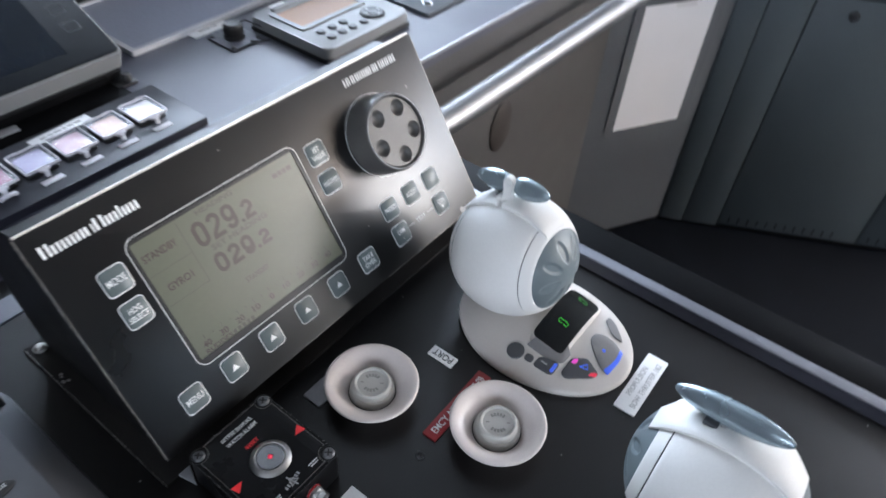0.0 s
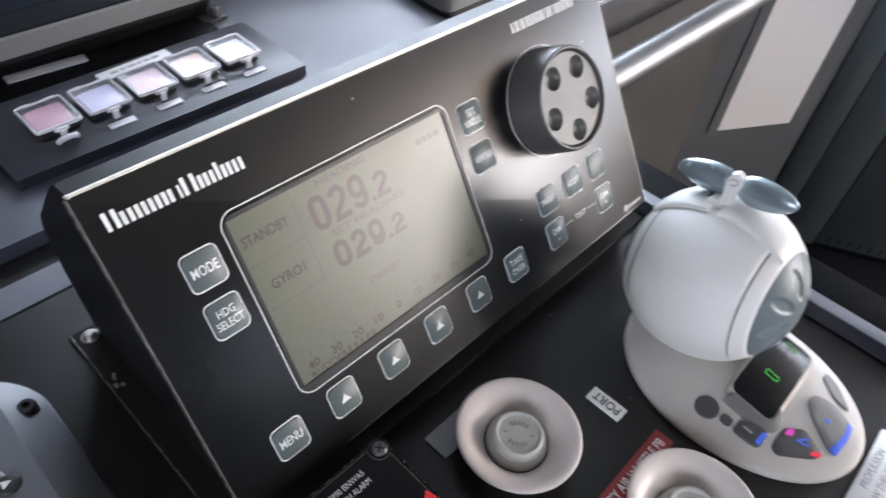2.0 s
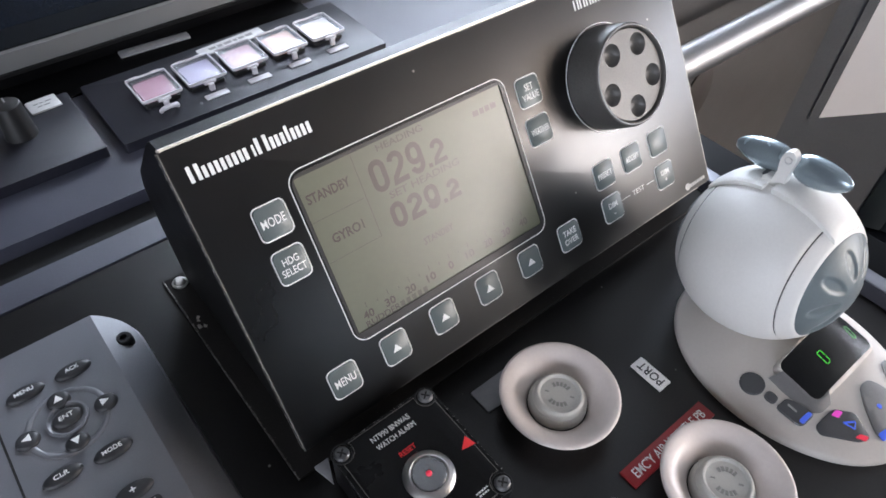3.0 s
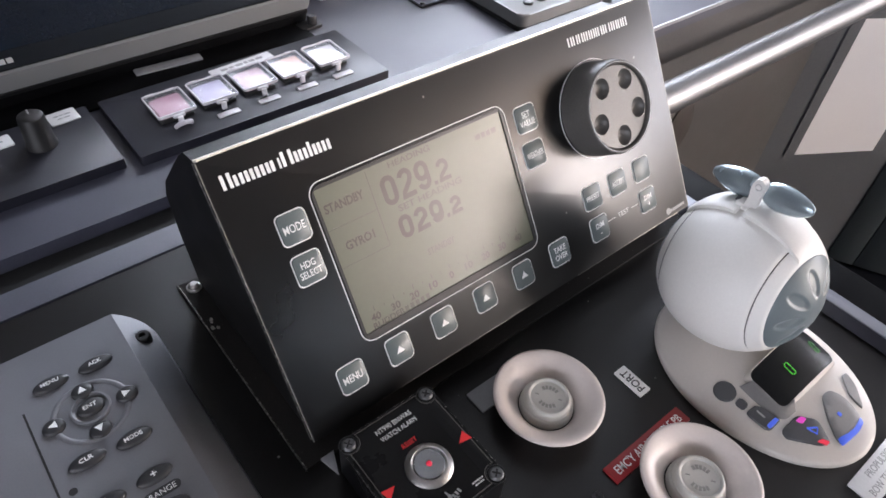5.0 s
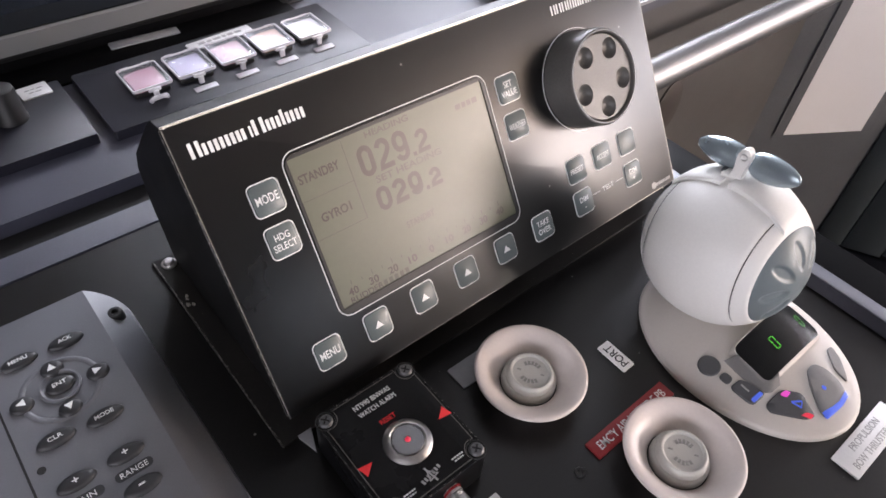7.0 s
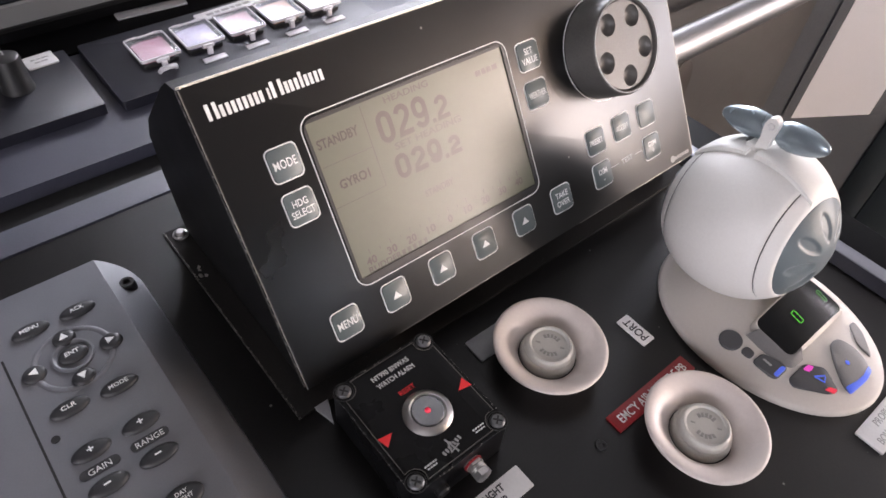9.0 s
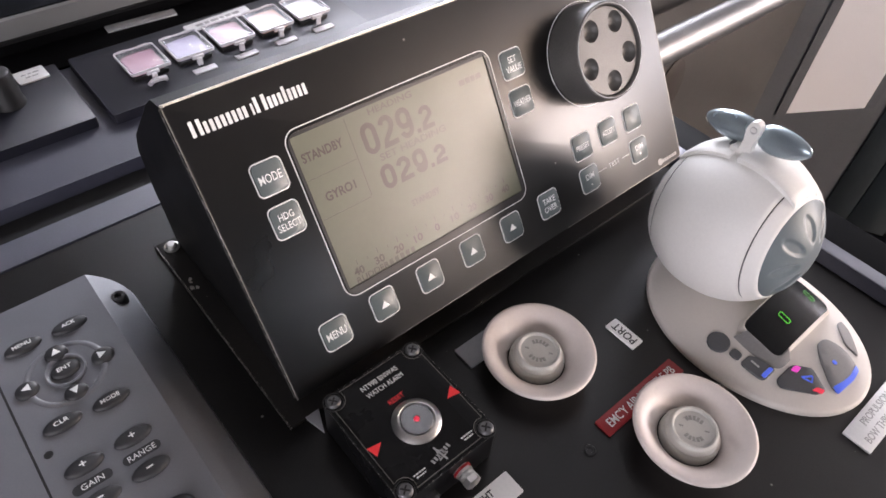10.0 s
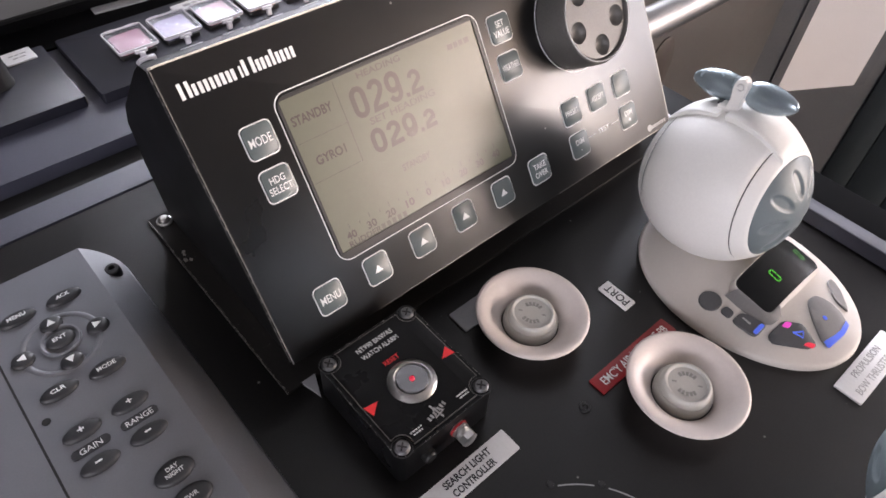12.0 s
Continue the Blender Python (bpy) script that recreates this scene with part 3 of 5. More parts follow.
names = [("pedestal", "grey-brown console pedestal under the top"), ("pedestal", "grey corner pedestal with a paper taped on"),
         ("cabinet_carcass", "dark cabinet carcass behind the wing cabinets")]
for i, (name, label) in enumerate(names):
    seg = [kick[i], kick[i + 1]]
    ped = thing(name, label, name)
    part("panel", strip_wall(seg, 20, -TOP + 14, -64), (PEDESTAL_WARM, PEDESTAL_MID, FASCIA)[i], ped)
    part("plinth", strip_wall(offset(seg, 6), 14, -TOP, -TOP + 14), FASCIA, ped, "dark recessed plinth")
solo("backboard", box(-900, 2500, 662, 692, -TOP, 207, 2), BOARD, "black painted backboard behind the console", "backboard")


# cabinet doors on the far wing
def door_frame_at(i, along, z=0):
    a, b = Vector(kick[i]), Vector(kick[i + 1])
    d = (b - a).normalized()
    p = a + d * along
    return pose(p.x / 1000, p.y / 1000, (TOP + z) / 1000, 0, 0, math.degrees(math.atan2(d.y, d.x)))


def cabinet_door(m, wide, low, high):
    door = thing("wing_cabinet", "grey wing cabinet with a louvred strip and a round lock", "cabinet", m=m, group="wing cabinets")
    part("leaf", box(0, wide, -9, 0, low, high, 1.2), PEDESTAL, door)
    part("louvre_panel", box(0, wide, -9, 0, high + 3, -70, 1.2), PEDESTAL, door, "grey louvred strip")
    for k in range(int((wide - 60) / 28)):
        x = 28 + 28 * k
        for z0, z1 in ((high + 26, high + 52), (low + 10, low + 32)):
            part("louvre", moved(box(-2.2, 2.2, -10, -8.4, -(z1 - z0) / 2, (z1 - z0) / 2, 0.6), x, 0, (z0 + z1) / 2, 0, 4, 0), SEAM, door)
    part("lock", moved(lathe([(0, 9), (6, 9), (6.5, 8), (6.5, 5), (12, 4.5), (13, 3.5), (13, 0), (0, 0)], 24), 98, -9, high - 41, 90), SCREW, door, "round steel cabinet lock")


for along, wide in ((-6, 69), (66, 102)):
    part("board", box(0, wide, -9, 0, -TOP + 14, -70, 1), PEDESTAL, thing("filler_panel", "narrow grey cabinet filler panel", "panel", m=door_frame_at(2, along)))
for along in (172, 588):
    cabinet_door(door_frame_at(2, along), 412, -TOP + 22, -200)

sheet = prism(rounded(0, 208, 0, 341, 1), 0, 0.6)
notice = thing("paper_notice", "blank white sheet of paper taped to the grey pedestal", "paper", m=pose(1.3545, 0.2525, 0.388, 0, 0, -30))
part("sheet", moved(sheet, 0, 0, 0, 90), PAPER, notice)
part("sleeve", moved(prism(rounded(-26, 236, -2, 352, 3), -0.5, -0.1), 0, 0, 0, 90), SLEEVE, notice, "clear plastic sleeve round the sheet")
part("tape", moved(box(-30, 30, -1.0, -0.7, -6, 6), 118, 0, 334, 0, 2, 0), TAPE, notice, "glossy strip of clear tape")
# a low oval disc, darker than the pedestal behind it
solo("cable_gland", moved(lathe([(0, 4), (42, 4), (46, 2), (46, 0), (0, 0)], 32), s=1), BROWN_OVAL, "dark oval on the pedestal front", "cover", m=pose(0.850, 0.304, 0.63, 90, 0, 0) @ Matrix.Diagonal((0.8, 1.25, 1, 1)))


# grab rails under the edge
def grab_rail(a, b, m_label, r=19, bar=ALU):
    rail = thing("grab_rail", m_label, "grab rail", group="grab rails")
    a, b = Vector(a), Vector(b)
    d = (b - a).normalized()
    inward = Vector((-d.y, d.x, 0))
    if inward.dot(Vector((0, 0, 0)) + Vector((1, 1, 0))) < 0:
        inward = -inward
    part("bar", tube([a, b], r, 32), bar, rail)
    for p in (a, b):
        e = d if p == b else -d
        part("end_cap", tube([p - e * 3, p + e * 5, p + e * 6.5], r + 0.8, 32), STEEL, rail, "steel end cap")
    for t in (0.06, 0.94):
        p = a.lerp(b, t)
        foot = part("bracket", tube([p + Vector((0, 0, 8)), p + inward * 26 + Vector((0, 0, 18)), p + inward * 62 + Vector((0, 0, 18))], 9, 14), FASCIA, rail, "black bracket")
        part("bolt", moved(lathe([(0, 6), (4.5, 5), (6, 2), (6, 0), (0, 0)], 14), p.x + inward.x * 20, p.y + inward.y * 20, p.z + 26), SCREW, foot)


grab_rail((380, 162, -55), (1208, 153, -58), "satin aluminium grab rail along the console edge")
grab_rail((1276, 154, -54), (1474, 24, -54), "short dull grab rail round the console's corner", 17, DULL_RAIL)
grab_rail((1500, -16, -54), (1834, -644, -54), "dull grab rail along the far console wing", 17, DULL_RAIL)

# ---- main console: covers, tray, receiver, monitor ----


def bolt(parent, x, y, z, r=5.5):
    head = lathe([(0, 4.2), (r * 0.45, 4.2), (r * 0.5, 3.2), (r * 0.8, 3.4), (r, 2.2), (r, 0.8), (r * 1.5, 0.7), (r * 1.55, 0), (0, 0)], 18)
    return part("bolt", moved(head, x, y, z), BOLT_STEEL, parent, "round steel bolt with a washer")


cover = thing("cover_plate", "charcoal cover plate bolted onto the console top", "cover plate", 845, 455)
part("sheet", prism(rounded(-264, 264, -164, 164, 5), 0, 5, 0.8), COVER, cover)
for x, y in ((-236, -141), (250, -160 + 8), (253, 148), (-238, 162 - 12)):
    bolt(cover, min(x, 248), y, 5)
cover = thing("cover_plate", "charcoal cover plate with a recessed latch", "cover plate", 1560, 330)
part("sheet", moved(prism(rounded(-150, 150, -200, 240, 5), 0, 5, 0.8), 0, 0, 0, 0, 0, 60), WING_DIMMED, cover)
latch = thing("flush_latch", "black flush latch with steel ends on the cover plate", "latch", 1575, 300, 5)
part("body", moved(prism(rounded(-22, 22, -9, 9, 8), 0, 7, 2), 0, 0, 0, 0, 0, -28), BLACK, latch)
for k in (-1, 1):
    part("end_stud", moved(lathe([(0, 9), (4, 8), (5, 0), (0, 0)], 14), 19 * k, -10 * k, 2), SCREW, latch, "bright steel stud")


def label_plate(x, y, wide, high, rz=0, mat=LABEL, label="small white engraved label on the console", z=0, lines=(), ink=DARK_INK, corner=1.0, bold=0.004):
    tag = thing("label_plate", label, "label", m=pose(x / 1000, y / 1000, (z + TOP) / 1000, 0, 0, rz))
    part("plate", prism(rounded(-wide / 2, wide / 2, -high / 2, high / 2, corner), 0, 1.3, 0.3), mat, tag)
    for text, tx, ty, th, tw in lines:
        b = words(text, th, tw, 0.12, bold) if isinstance(text, str) else bars(*text)
        part("lettering", moved(b, tx, ty, 1.32), ink if isinstance(text, str) else GREY_INK, tag)
    return tag


small = (([5, 4, 6, 3, 5], 3.4, 1.2), 0, 0, 0, 0)
label_plate(1149, 268, 46, 14, 4, LABEL_GREY, "grey engraved label by the cover plate")
label_plate(1428, 231, 58, 20, -30, LABEL, "white engraved label by the flush latch", lines=[small])
label_plate(895, 636, 52, 15, 0, LABEL, "white engraved label behind the cover plate", lines=[small])
label_plate(400, 651, 66, 12, 0, LABEL_GREY, "grey label behind the chart tray", lines=[small])
label_plate(349, 478, 56, 22, 0, LABEL, "white label behind the black socket", lines=[small])

tray = thing("glazed_panel", "dark glass panel in a narrow silver frame on the console", "glass panel", 398, 564)
part("frame", ring(rounded(-158, 158, -82, 82, 3), rounded(-151, 151, -75, 75, 2), 0, 7), FRAME_WHITE, tray, "narrow silver frame")
part("glass", box(-151.5, 151.5, -75.5, 75.5, 0, 4.5), DUSTY, tray, "dusty dark glass")

gps = thing("gps_receiver", "grey marine receiver with an amber screen and round keys", "receiver", 468, 366)
part("mount", prism(rounded(-80, 81, -72, 76, 8), 0, 5, 1.5), BLACK, gps, "black mounting plate")
part("body", prism(rounded(-79, 80, -70, 75, 11), 5, 19, 4, 3), UNIT, gps)
part("screen_surround", ring(rounded(-64, 56, -11, 55, 5), rounded(-57, 49, -4, 47.5, 2), 18.6, 21.2), UNIT, gps, "raised grey screen surround")
part("screen", box(-57.5, 49.5, -4.5, 48, 18.5, 19.8), AMBER_LCD, gps, "amber-tinted display")
part("brow", soften(box(-54, 50, 51.5, 62, 18.8, 24), 2.5, 3), UNIT, gps, "raised grey brow over the screen")
part("label", box(-46, -22, 64.5, 73, 19, 19.6), LABEL, gps, "small white label")
dpad = part("direction_pad", moved(lathe([(0, 2.6), (6, 2.4), (7, 1.6), (14.5, 2.8), (17, 1.4), (17, 0), (0, 0)], 28), 38, -38, 19), BLACK, gps, "round black direction pad")
for k in range(4):
    part("arrow", moved(lathe([(0, 0.6), (2.6, 0.4), (2.6, 0), (0, 0)], 3), 38 + 11 * math.cos(math.pi / 2 * k), -38 + 11 * math.sin(math.pi / 2 * k), 21.6), GREY_INK, dpad)
for x, y in ((-49, -28), (-29, -28.5), (-9, -29), (-49, -47), (-29, -47), (-10, -47.5), (11, -47.5)):
    part("key", moved(lathe([(0, 3), (4.8, 2.6), (6.2, 1.4), (6.2, 0), (0, 0)], 18), x, y, 19), KEY_DARK, gps, "small dark rubber key")

plug = thing("socket_plate", "black deck socket with a screw cap and a lanyard", "socket", 355, 430)
part("gasket", prism(rounded(-25, 25, -26, 26, 2), 0, 1.8), BLACK, plug, "black gasket")
part("plate", prism(rounded(-24.4, 24.4, -25.4, 25.4, 2), 1.8, 3, 0.3), DESK, plug, "painted plate")
capk = part("screw_cap", moved(lathe([(0, 19), (9, 19), (11, 17.5), (11.5, 16), (11.5, 6), (13.5, 5.5), (13.5, 0), (0, 0)], 36), 0, 2, 3), BLACK, plug, "ribbed black screw cap")
for k in range(24):
    a = 2 * math.pi * k / 24
    part("rib", moved(box(-0.7, 0.7, -0.7, 0.7, 8, 16), 11.6 * math.cos(a), 2 + 11.6 * math.sin(a), 3), BLACK, capk)
for x, y in ((-20, -21), (20, -21), (-20, 21), (20, 21)):
    part("screw", moved(lathe([(0, 2.4), (2.6, 1.8), (3.2, 0), (0, 0)], 12), x, y, 3), BLACK, plug)
part("lanyard", tube([(9, 8, 16), (22, 4, 18), (36, -12, 9), (38, -26, 3), (28, -34, 2), (14, -30, 3), (6, -22, 4)], 1.1, 8), BLACK, plug, "thin black lanyard")

# large touch monitor, leaning back
mon = thing("touch_monitor", "large black touch monitor tilted back on the console", "monitor", m=pose(0.206, 0.446, (TOP + 16) / 1000, 25.5))
part("housing", prism(rounded(-520, 0, 0, 232, 5), 0, 24, 2), UNIT, mon, "grey metal housing rim")
part("front_glass", prism(rounded(-517, -3, 3, 229, 4), 24, 26, 0.4), GLASS_DARK, mon, "glossy black front glass")
part("picture", box(-500, -52, 22, 206, 26, 26.3), shader("dim_screen", (0.004, 0.0075, 0.014), 0.22, bump=0, rough_var=0.03, spec=0.25), mon, "unlit dark blue screen")
for k, y in enumerate((52, 78, 104)):
    part("touch_icon", moved(ring(rounded(-9, 9, -7, 7, 3), rounded(-8, 8, -6, 6, 2.5), 26.05, 26.2), -27, y), shader("dim_print", (0.05, 0.055, 0.06), 0.3, bump=0), mon)
part("maker_mark", moved(bars([12, 5, 5, 5, 3, 10, 5, 5, 5, 5], 5.5, 1.2), -330, 11, 26.05), GREY_INK, mon, "grey maker's mark")
part("underside", prism([(-515, -2), (-4, -2), (-4, 200), (-515, 200)], -26, 0, 2), FASCIA, mon, "black underside")
foot = thing("mounting_lug", "black mounting lug with a screw beside the monitor", "bracket", 199, 437)
part("lug", prism(rounded(-14, 12, -9, 9, 4), 0, 3, 0.6), BLACK, foot)
part("screw", moved(lathe([(0, 9), (4.5, 9), (5.5, 7), (5.5, 0), (0, 0)], 16), 3, 0, 3), BLACK, foot)
plinth = thing("monitor_plinth", "black plinth under the touch monitor with a low apron", "plinth", 0, 474)
part("block", box(-515, 186, -28, 180, 0, 26, 3), MOULDING, plinth)
part("apron", box(-515, 190, -72, -27, 0, 2.5, 0.6), MOULDING, plinth, "low black apron before the monitor")
label_plate(38, 437, 66, 12, -4, LABEL_GREY, "grey engraved label before the monitor", z=2.5, lines=[(([6, 4, 7, 5, 4, 6, 3, 5], 3.6, 1.4), 0, 0, 0, 0)])

chart = solo("chart_sheet", prism([(1778, 15), (1990, -330), (2244, -172), (2032, 173)], 0, 1.2), CHART, "white chart sheet lying on the console wing", "paper")
display = thing("chart_display", "large black chart display standing behind the chart sheet", "monitor", m=pose(2.145, 0.02, TOP / 1000, 0, 0, -58.5) @ pose(0, 0, 0, 78))
part("housing", prism(rounded(-390, 390, 0, 440, 8), -46, 0, 3), MOULDING, display, "black metal housing")
part("bezel", ring(rounded(-390, 390, 0, 440, 8), rounded(-330, 330, 78, 410, 3), 0, 6), MOULDING, display, "black bezel")
picture = part("picture", box(-331, 331, 77, 411, 0.5, 2.5), SEA, display, "lit pale blue chart picture")
part("land_area", prism([(-120, 80), (60, 80), (150, 140), (330, 170), (330, 408), (40, 408), (-60, 280), (-150, 190)], 2.6, 2.9), LAND, picture, "lit beige land area")
part("coast_line", stroke([(-120, 80), (-150, 190), (-60, 280), (40, 408)], 6, 0.3), SEAM, picture)
solo("pencil_tray", prism(rounded(-46, 46, -14, 14, 5), 0, 12, 3), KEY_DARK, "small grey tray beside the chart sheet", "tray", m=pose(1.80, 0.098, TOP / 1000, 0, 0, -60))

# loudspeakers on the backboard


def loudspeaker(x, z):
    m = pose(x / 1000, 0.662, (TOP + z) / 1000, 90, 0, 0)
    sp = thing("loudspeaker", "square black horn loudspeaker on the backboard", "loudspeaker", m=m, group="backboard loudspeakers")
    part("plate", ring(rounded(-44, 44, -48, 48, 3, 11), [(25 * math.cos(radians(i * 7.5)), 25 * math.sin(radians(i * 7.5))) for i in range(48)], 0, 14), FASCIA, sp)
    part("cone", lathe([(25.2, 14), (23, 13), (15, 7), (9, 4), (6.5, 3.4), (5.6, 10), (3, 13), (0, 14)], 40, cap=False), FASCIA, sp, "black horn with a centre plug")
    for sx, sy, met in ((-1, -1, STEEL), (1, 1, BLACK), (-1, 1, BLACK), (1, -1, BLACK)):
        part("screw", moved(lathe([(0, 2.2), (2.6, 1.6), (3.2, 0), (0, 0)], 12), 39 * sx, 43 * sy, 14), met, sp)
    tag = thing("label_plate", "white label over a loudspeaker", "label", m=pose((x - 12) / 1000, 0.662, (TOP + z + 70) / 1000, 90, 0, 0))
    part("plate", prism(rounded(-29, 29, -9, 9, 1), 0, 1.4), LABEL, tag)
    part("lettering", moved(bars([6, 5, 7, 4, 6], 3.2, 1.4), 0, 0, 1.42), GREY_INK, tag)


loudspeaker(368, 121)
loudspeaker(222, 121)
side = thing("alarm_panel", "grey alarm panel with rows of small keys", "alarm panel", m=pose(-0.06, 0.662, (TOP + 150) / 1000, 90, 0, 0))
part("body", prism(rounded(-150, 146, -120, 160, 5), 0, 22, 2), UNIT, side)
for i in range(5):
    for j in range(7):
        part("key", moved(box(-5, 5, -3.5, 3.5, 22, 24, 0.8), 128 - 22 * i, -96 + 18 * j), BLACK if (i + j) % 3 else KEY_MID, side)

# ---- port console: covered push buttons and dimmer ----
strip = thing("button_plate", "charcoal plate that carries five covered push buttons", "button panel", 83, 352)
part("sheet", prism(rounded(-126, 126, -51, 48, 2), 0, 9, 0.5), PLATE, strip)
label_plate(93, 388, 66, 13, 3, LABEL, "white engraved label behind the push buttons", z=9, lines=[(([7, 5, 8, 4, 6, 7], 4, 1.6), 0, 0, 0, 0)])


def covered_button(x, y, lamp, look_of, opened):
    cb = thing("covered_button", "%s square push button under a clear flip cover" % look_of, "push button", x, y, 9, group="covered push buttons")
    part("bezel", prism(rounded(-15.5, 15.5, -16.5, 16.5, 2), 0, 3, 0.6), BLACK, cb)
    part("cap", prism(rounded(-13.4, 13.4, -13.8, 13.8, 1.5), 3, 6.2, 1.0), lamp, cb, "%s lens" % look_of)
    lid = part("flip_cover", prism(rounded(-16.6, 16.6, -18.6, 18.6, 2), 8.2, 9.3, 0.3), CLEAR, cb, "clear plastic flip cover")
    lid.visible_shadow = False
    part("rim", ring(rounded(-17.5, 17.5, -19.5, 19.5, 2.4), rounded(-16.5, 16.5, -18.5, 18.5, 1.4), 7.2, 9.6), MILKY, lid, "milky worn rim")
    for lug in (-9.5, 9.5):
        part("hinge_lug", box(lug - 4, lug + 4, 19.3, 21.4, 6.6, 9.4, 0.7), MILKY, lid, "milky hinge lug")
    part("finger_tab", joined(box(-5.5, 5.5, -22.6, -19.6, 5.8, 8.8, 0.8), box(-2.4, 2.4, -25.2, -22.2, 0.6, 7.6, 0.8)), MILKY, lid, "milky plastic tab")
    hinge = tube([(-7, -28, 1.5), (-6, -31, 5), (0, -32.5, 6.5), (6, -31, 5), (7, -28, 1.5)], 2.0, 8) if opened else box(-10.5, 10.5, -35.5, -28.5, 0, 1.2, 0.4)
    part("seal" if opened else "name_strip", hinge, MILKY, cb, "white plastic seal loop" if opened else "white name strip")


for i, (lamp, look_of) in enumerate(((LAMP_ROSE, "rose"), (LAMP_PALE, "pale blue-white"), (LAMP_PINK, "pale pink"), (LAMP_PEACH, "pale peach"), (LAMP_WHITE, "white"))):
    covered_button(4.6 + 40.4 * i, 351, lamp, look_of, i == 0)

dim = thing("dimmer_plate", "charcoal plate with a black dimmer knob", "dimmer", -183, 355)
part("sheet", prism(rounded(-130, 129, -48, 45, 2), 0, 9, 0.5), PLATE, dim)
knob = part("knob", moved(lathe([(0, 29), (8.4, 29), (9.6, 28.2), (10.2, 26.6), (11.6, 3), (12.4, 1.2), (12.4, 0), (0, 0)], 40), 82, 8, 9), BLACK, dim, "black dimmer knob")
part("pointer", box(81.4, 82.6, 10, 16.5, 37.9, 38.3), GREY_INK, knob)
label_plate(-75, 392, 24, 19, 3, LABEL, "white label beside the dimmer knob", z=9, lines=[(([4, 3, 5], 1.4, 1.2), 0, 2.4, 0, 0), (([4, 5], 1.4, 1.2), 0, -2.4, 0, 0)], ink=GREY_INK)
label_plate(-134, 382, 30, 17, 3, LABEL, "white label beside the dimmer knob", z=9, lines=[(([5, 4, 5], 1.6, 1.4), 0, 0, 0, 0)], ink=GREY_INK)

# ---- autopilot control unit ----
LEAN_BACK = 33.1
FACE_M = pose(0, 0, 40.2, 90 - LEAN_BACK, 0, 0)   # face axes: u right, v up the face, n out of it
pilot = thing("autopilot_unit", "black autopilot control unit with a grey display, on a bracket", "autopilot", -1.3, 0, 0)


def on_face(name, bm, mat, label="", parent=None, angle=35):
    return part(name, bm, mat, parent or pilot, label, m=FACE_M, angle=angle)


on_face("faceplate", prism(rounded(-66.5, 276, -22.5, 141.4, 2), -4.5, 0, 0.7), FACE, "satin black faceplate with worn edges", angle=25)
side = [(-6, 20), (74, 148), (111, 141.5), (121, 133), (163, 87), (171, 70), (166, 41), (151, 3), (8, 3)]
ACROSS = Matrix(((0, 0, 1, 0), (1, 0, 0, 0), (0, 1, 0, 0), (0, 0, 0, 1)))
part("housing", soften(moved(prism(side, -61, 271)), 2.6, 3, 20), WORN, pilot, "scuffed black metal housing", m=ACROSS, angle=25)
mount = part("bracket_base", prism([(-74, -14), (282, -14), (282, 158), (-74, 158)], 0, 2, 0.4), SCUFFED, pilot, "scuffed black bracket plate")
part("bracket_edge", box(-74.5, -73.7, -14, 158, 0, 2.2), WORN_EDGE, mount, "bare worn edge")
for x in (-66, 274):
    part("bolt", moved(lathe([(0, 4), (2.4, 3.8), (3.6, 2.8), (3.9, 1.0), (5.2, 0.8), (5.2, 0), (0, 0)], 18), x, 150, 2), STEEL, mount, "bright steel bolt")
random.seed(5)
for k in range(7):
    x, y = (-71 + random.uniform(-2, 4), 112 + random.uniform(-5, 8)) if k < 5 else (-68 + 3 * k, 154.5)
    chip = [(x + random.uniform(0.6, 1.6) * math.cos(a), y + random.uniform(0.6, 2.2) * math.sin(a)) for a in (0.2, 1.3, 2.2, 3.4, 4.4, 5.5)]
    part("paint_chip", prism(chip, 2, 2.25), BARE_EDGE, mount, "chip of bare metal")
on_face("bare_top_edge", box(-65.2, 274.7, 141.0, 142.4, -7.6, -0.1, 0.3), RAW_EDGE, "bright bare metal top edge")
for u0, d0 in ((-66.7, -0.45), (-66.7, -4.7), (275.75, -0.45)):
    on_face("worn_edge", box(u0, u0 + 0.7, -22.3, 140.9, d0, d0 + 0.5), LINE_EDGE, "worn bare metal edge")
on_face("rear_lip", box(-62.6, -61.6, -20, 136, -10.4, -8.4, 0.3), WORN, "black lip of the housing")
for k in range(26):
    u, v, d = -66.9, 138 - 6.1 * k + random.uniform(-2.5, 2.5), random.uniform(-4.2, -0.6)
    tall, deep = random.uniform(0.3, 1.3), random.uniform(0.15, 0.5)
    on_face("paint_chip", box(u, u + 0.5, v - tall, v + tall, d - deep, d + deep), BARE_EDGE, "chip of bare metal on the edge")
for k in range(34):
    u = 262 - 9.4 * k + random.uniform(-4, 4)
    wide, deep = random.uniform(0.5, 2.6), random.uniform(0.3, 0.9)
    d = random.uniform(-9.6, -7.4) if k % 3 else random.uniform(-13, -9)
    on_face("paint_chip", box(u - wide, u + wide, 139.6, 140.9 if d > -9.6 else 139.9, d - deep, d + deep), RAW_EDGE, "golden chip on the top edge")
on_face("foot_edge", box(148, 262, -22.75, -22.2, -0.5, 0.1), LINE_EDGE, "rubbed lower edge")
on_face("lip_edge", box(-62.9, -62.2, 103, 136, -10.6, -10.0), LINE_EDGE, "rubbed edge of the lip")

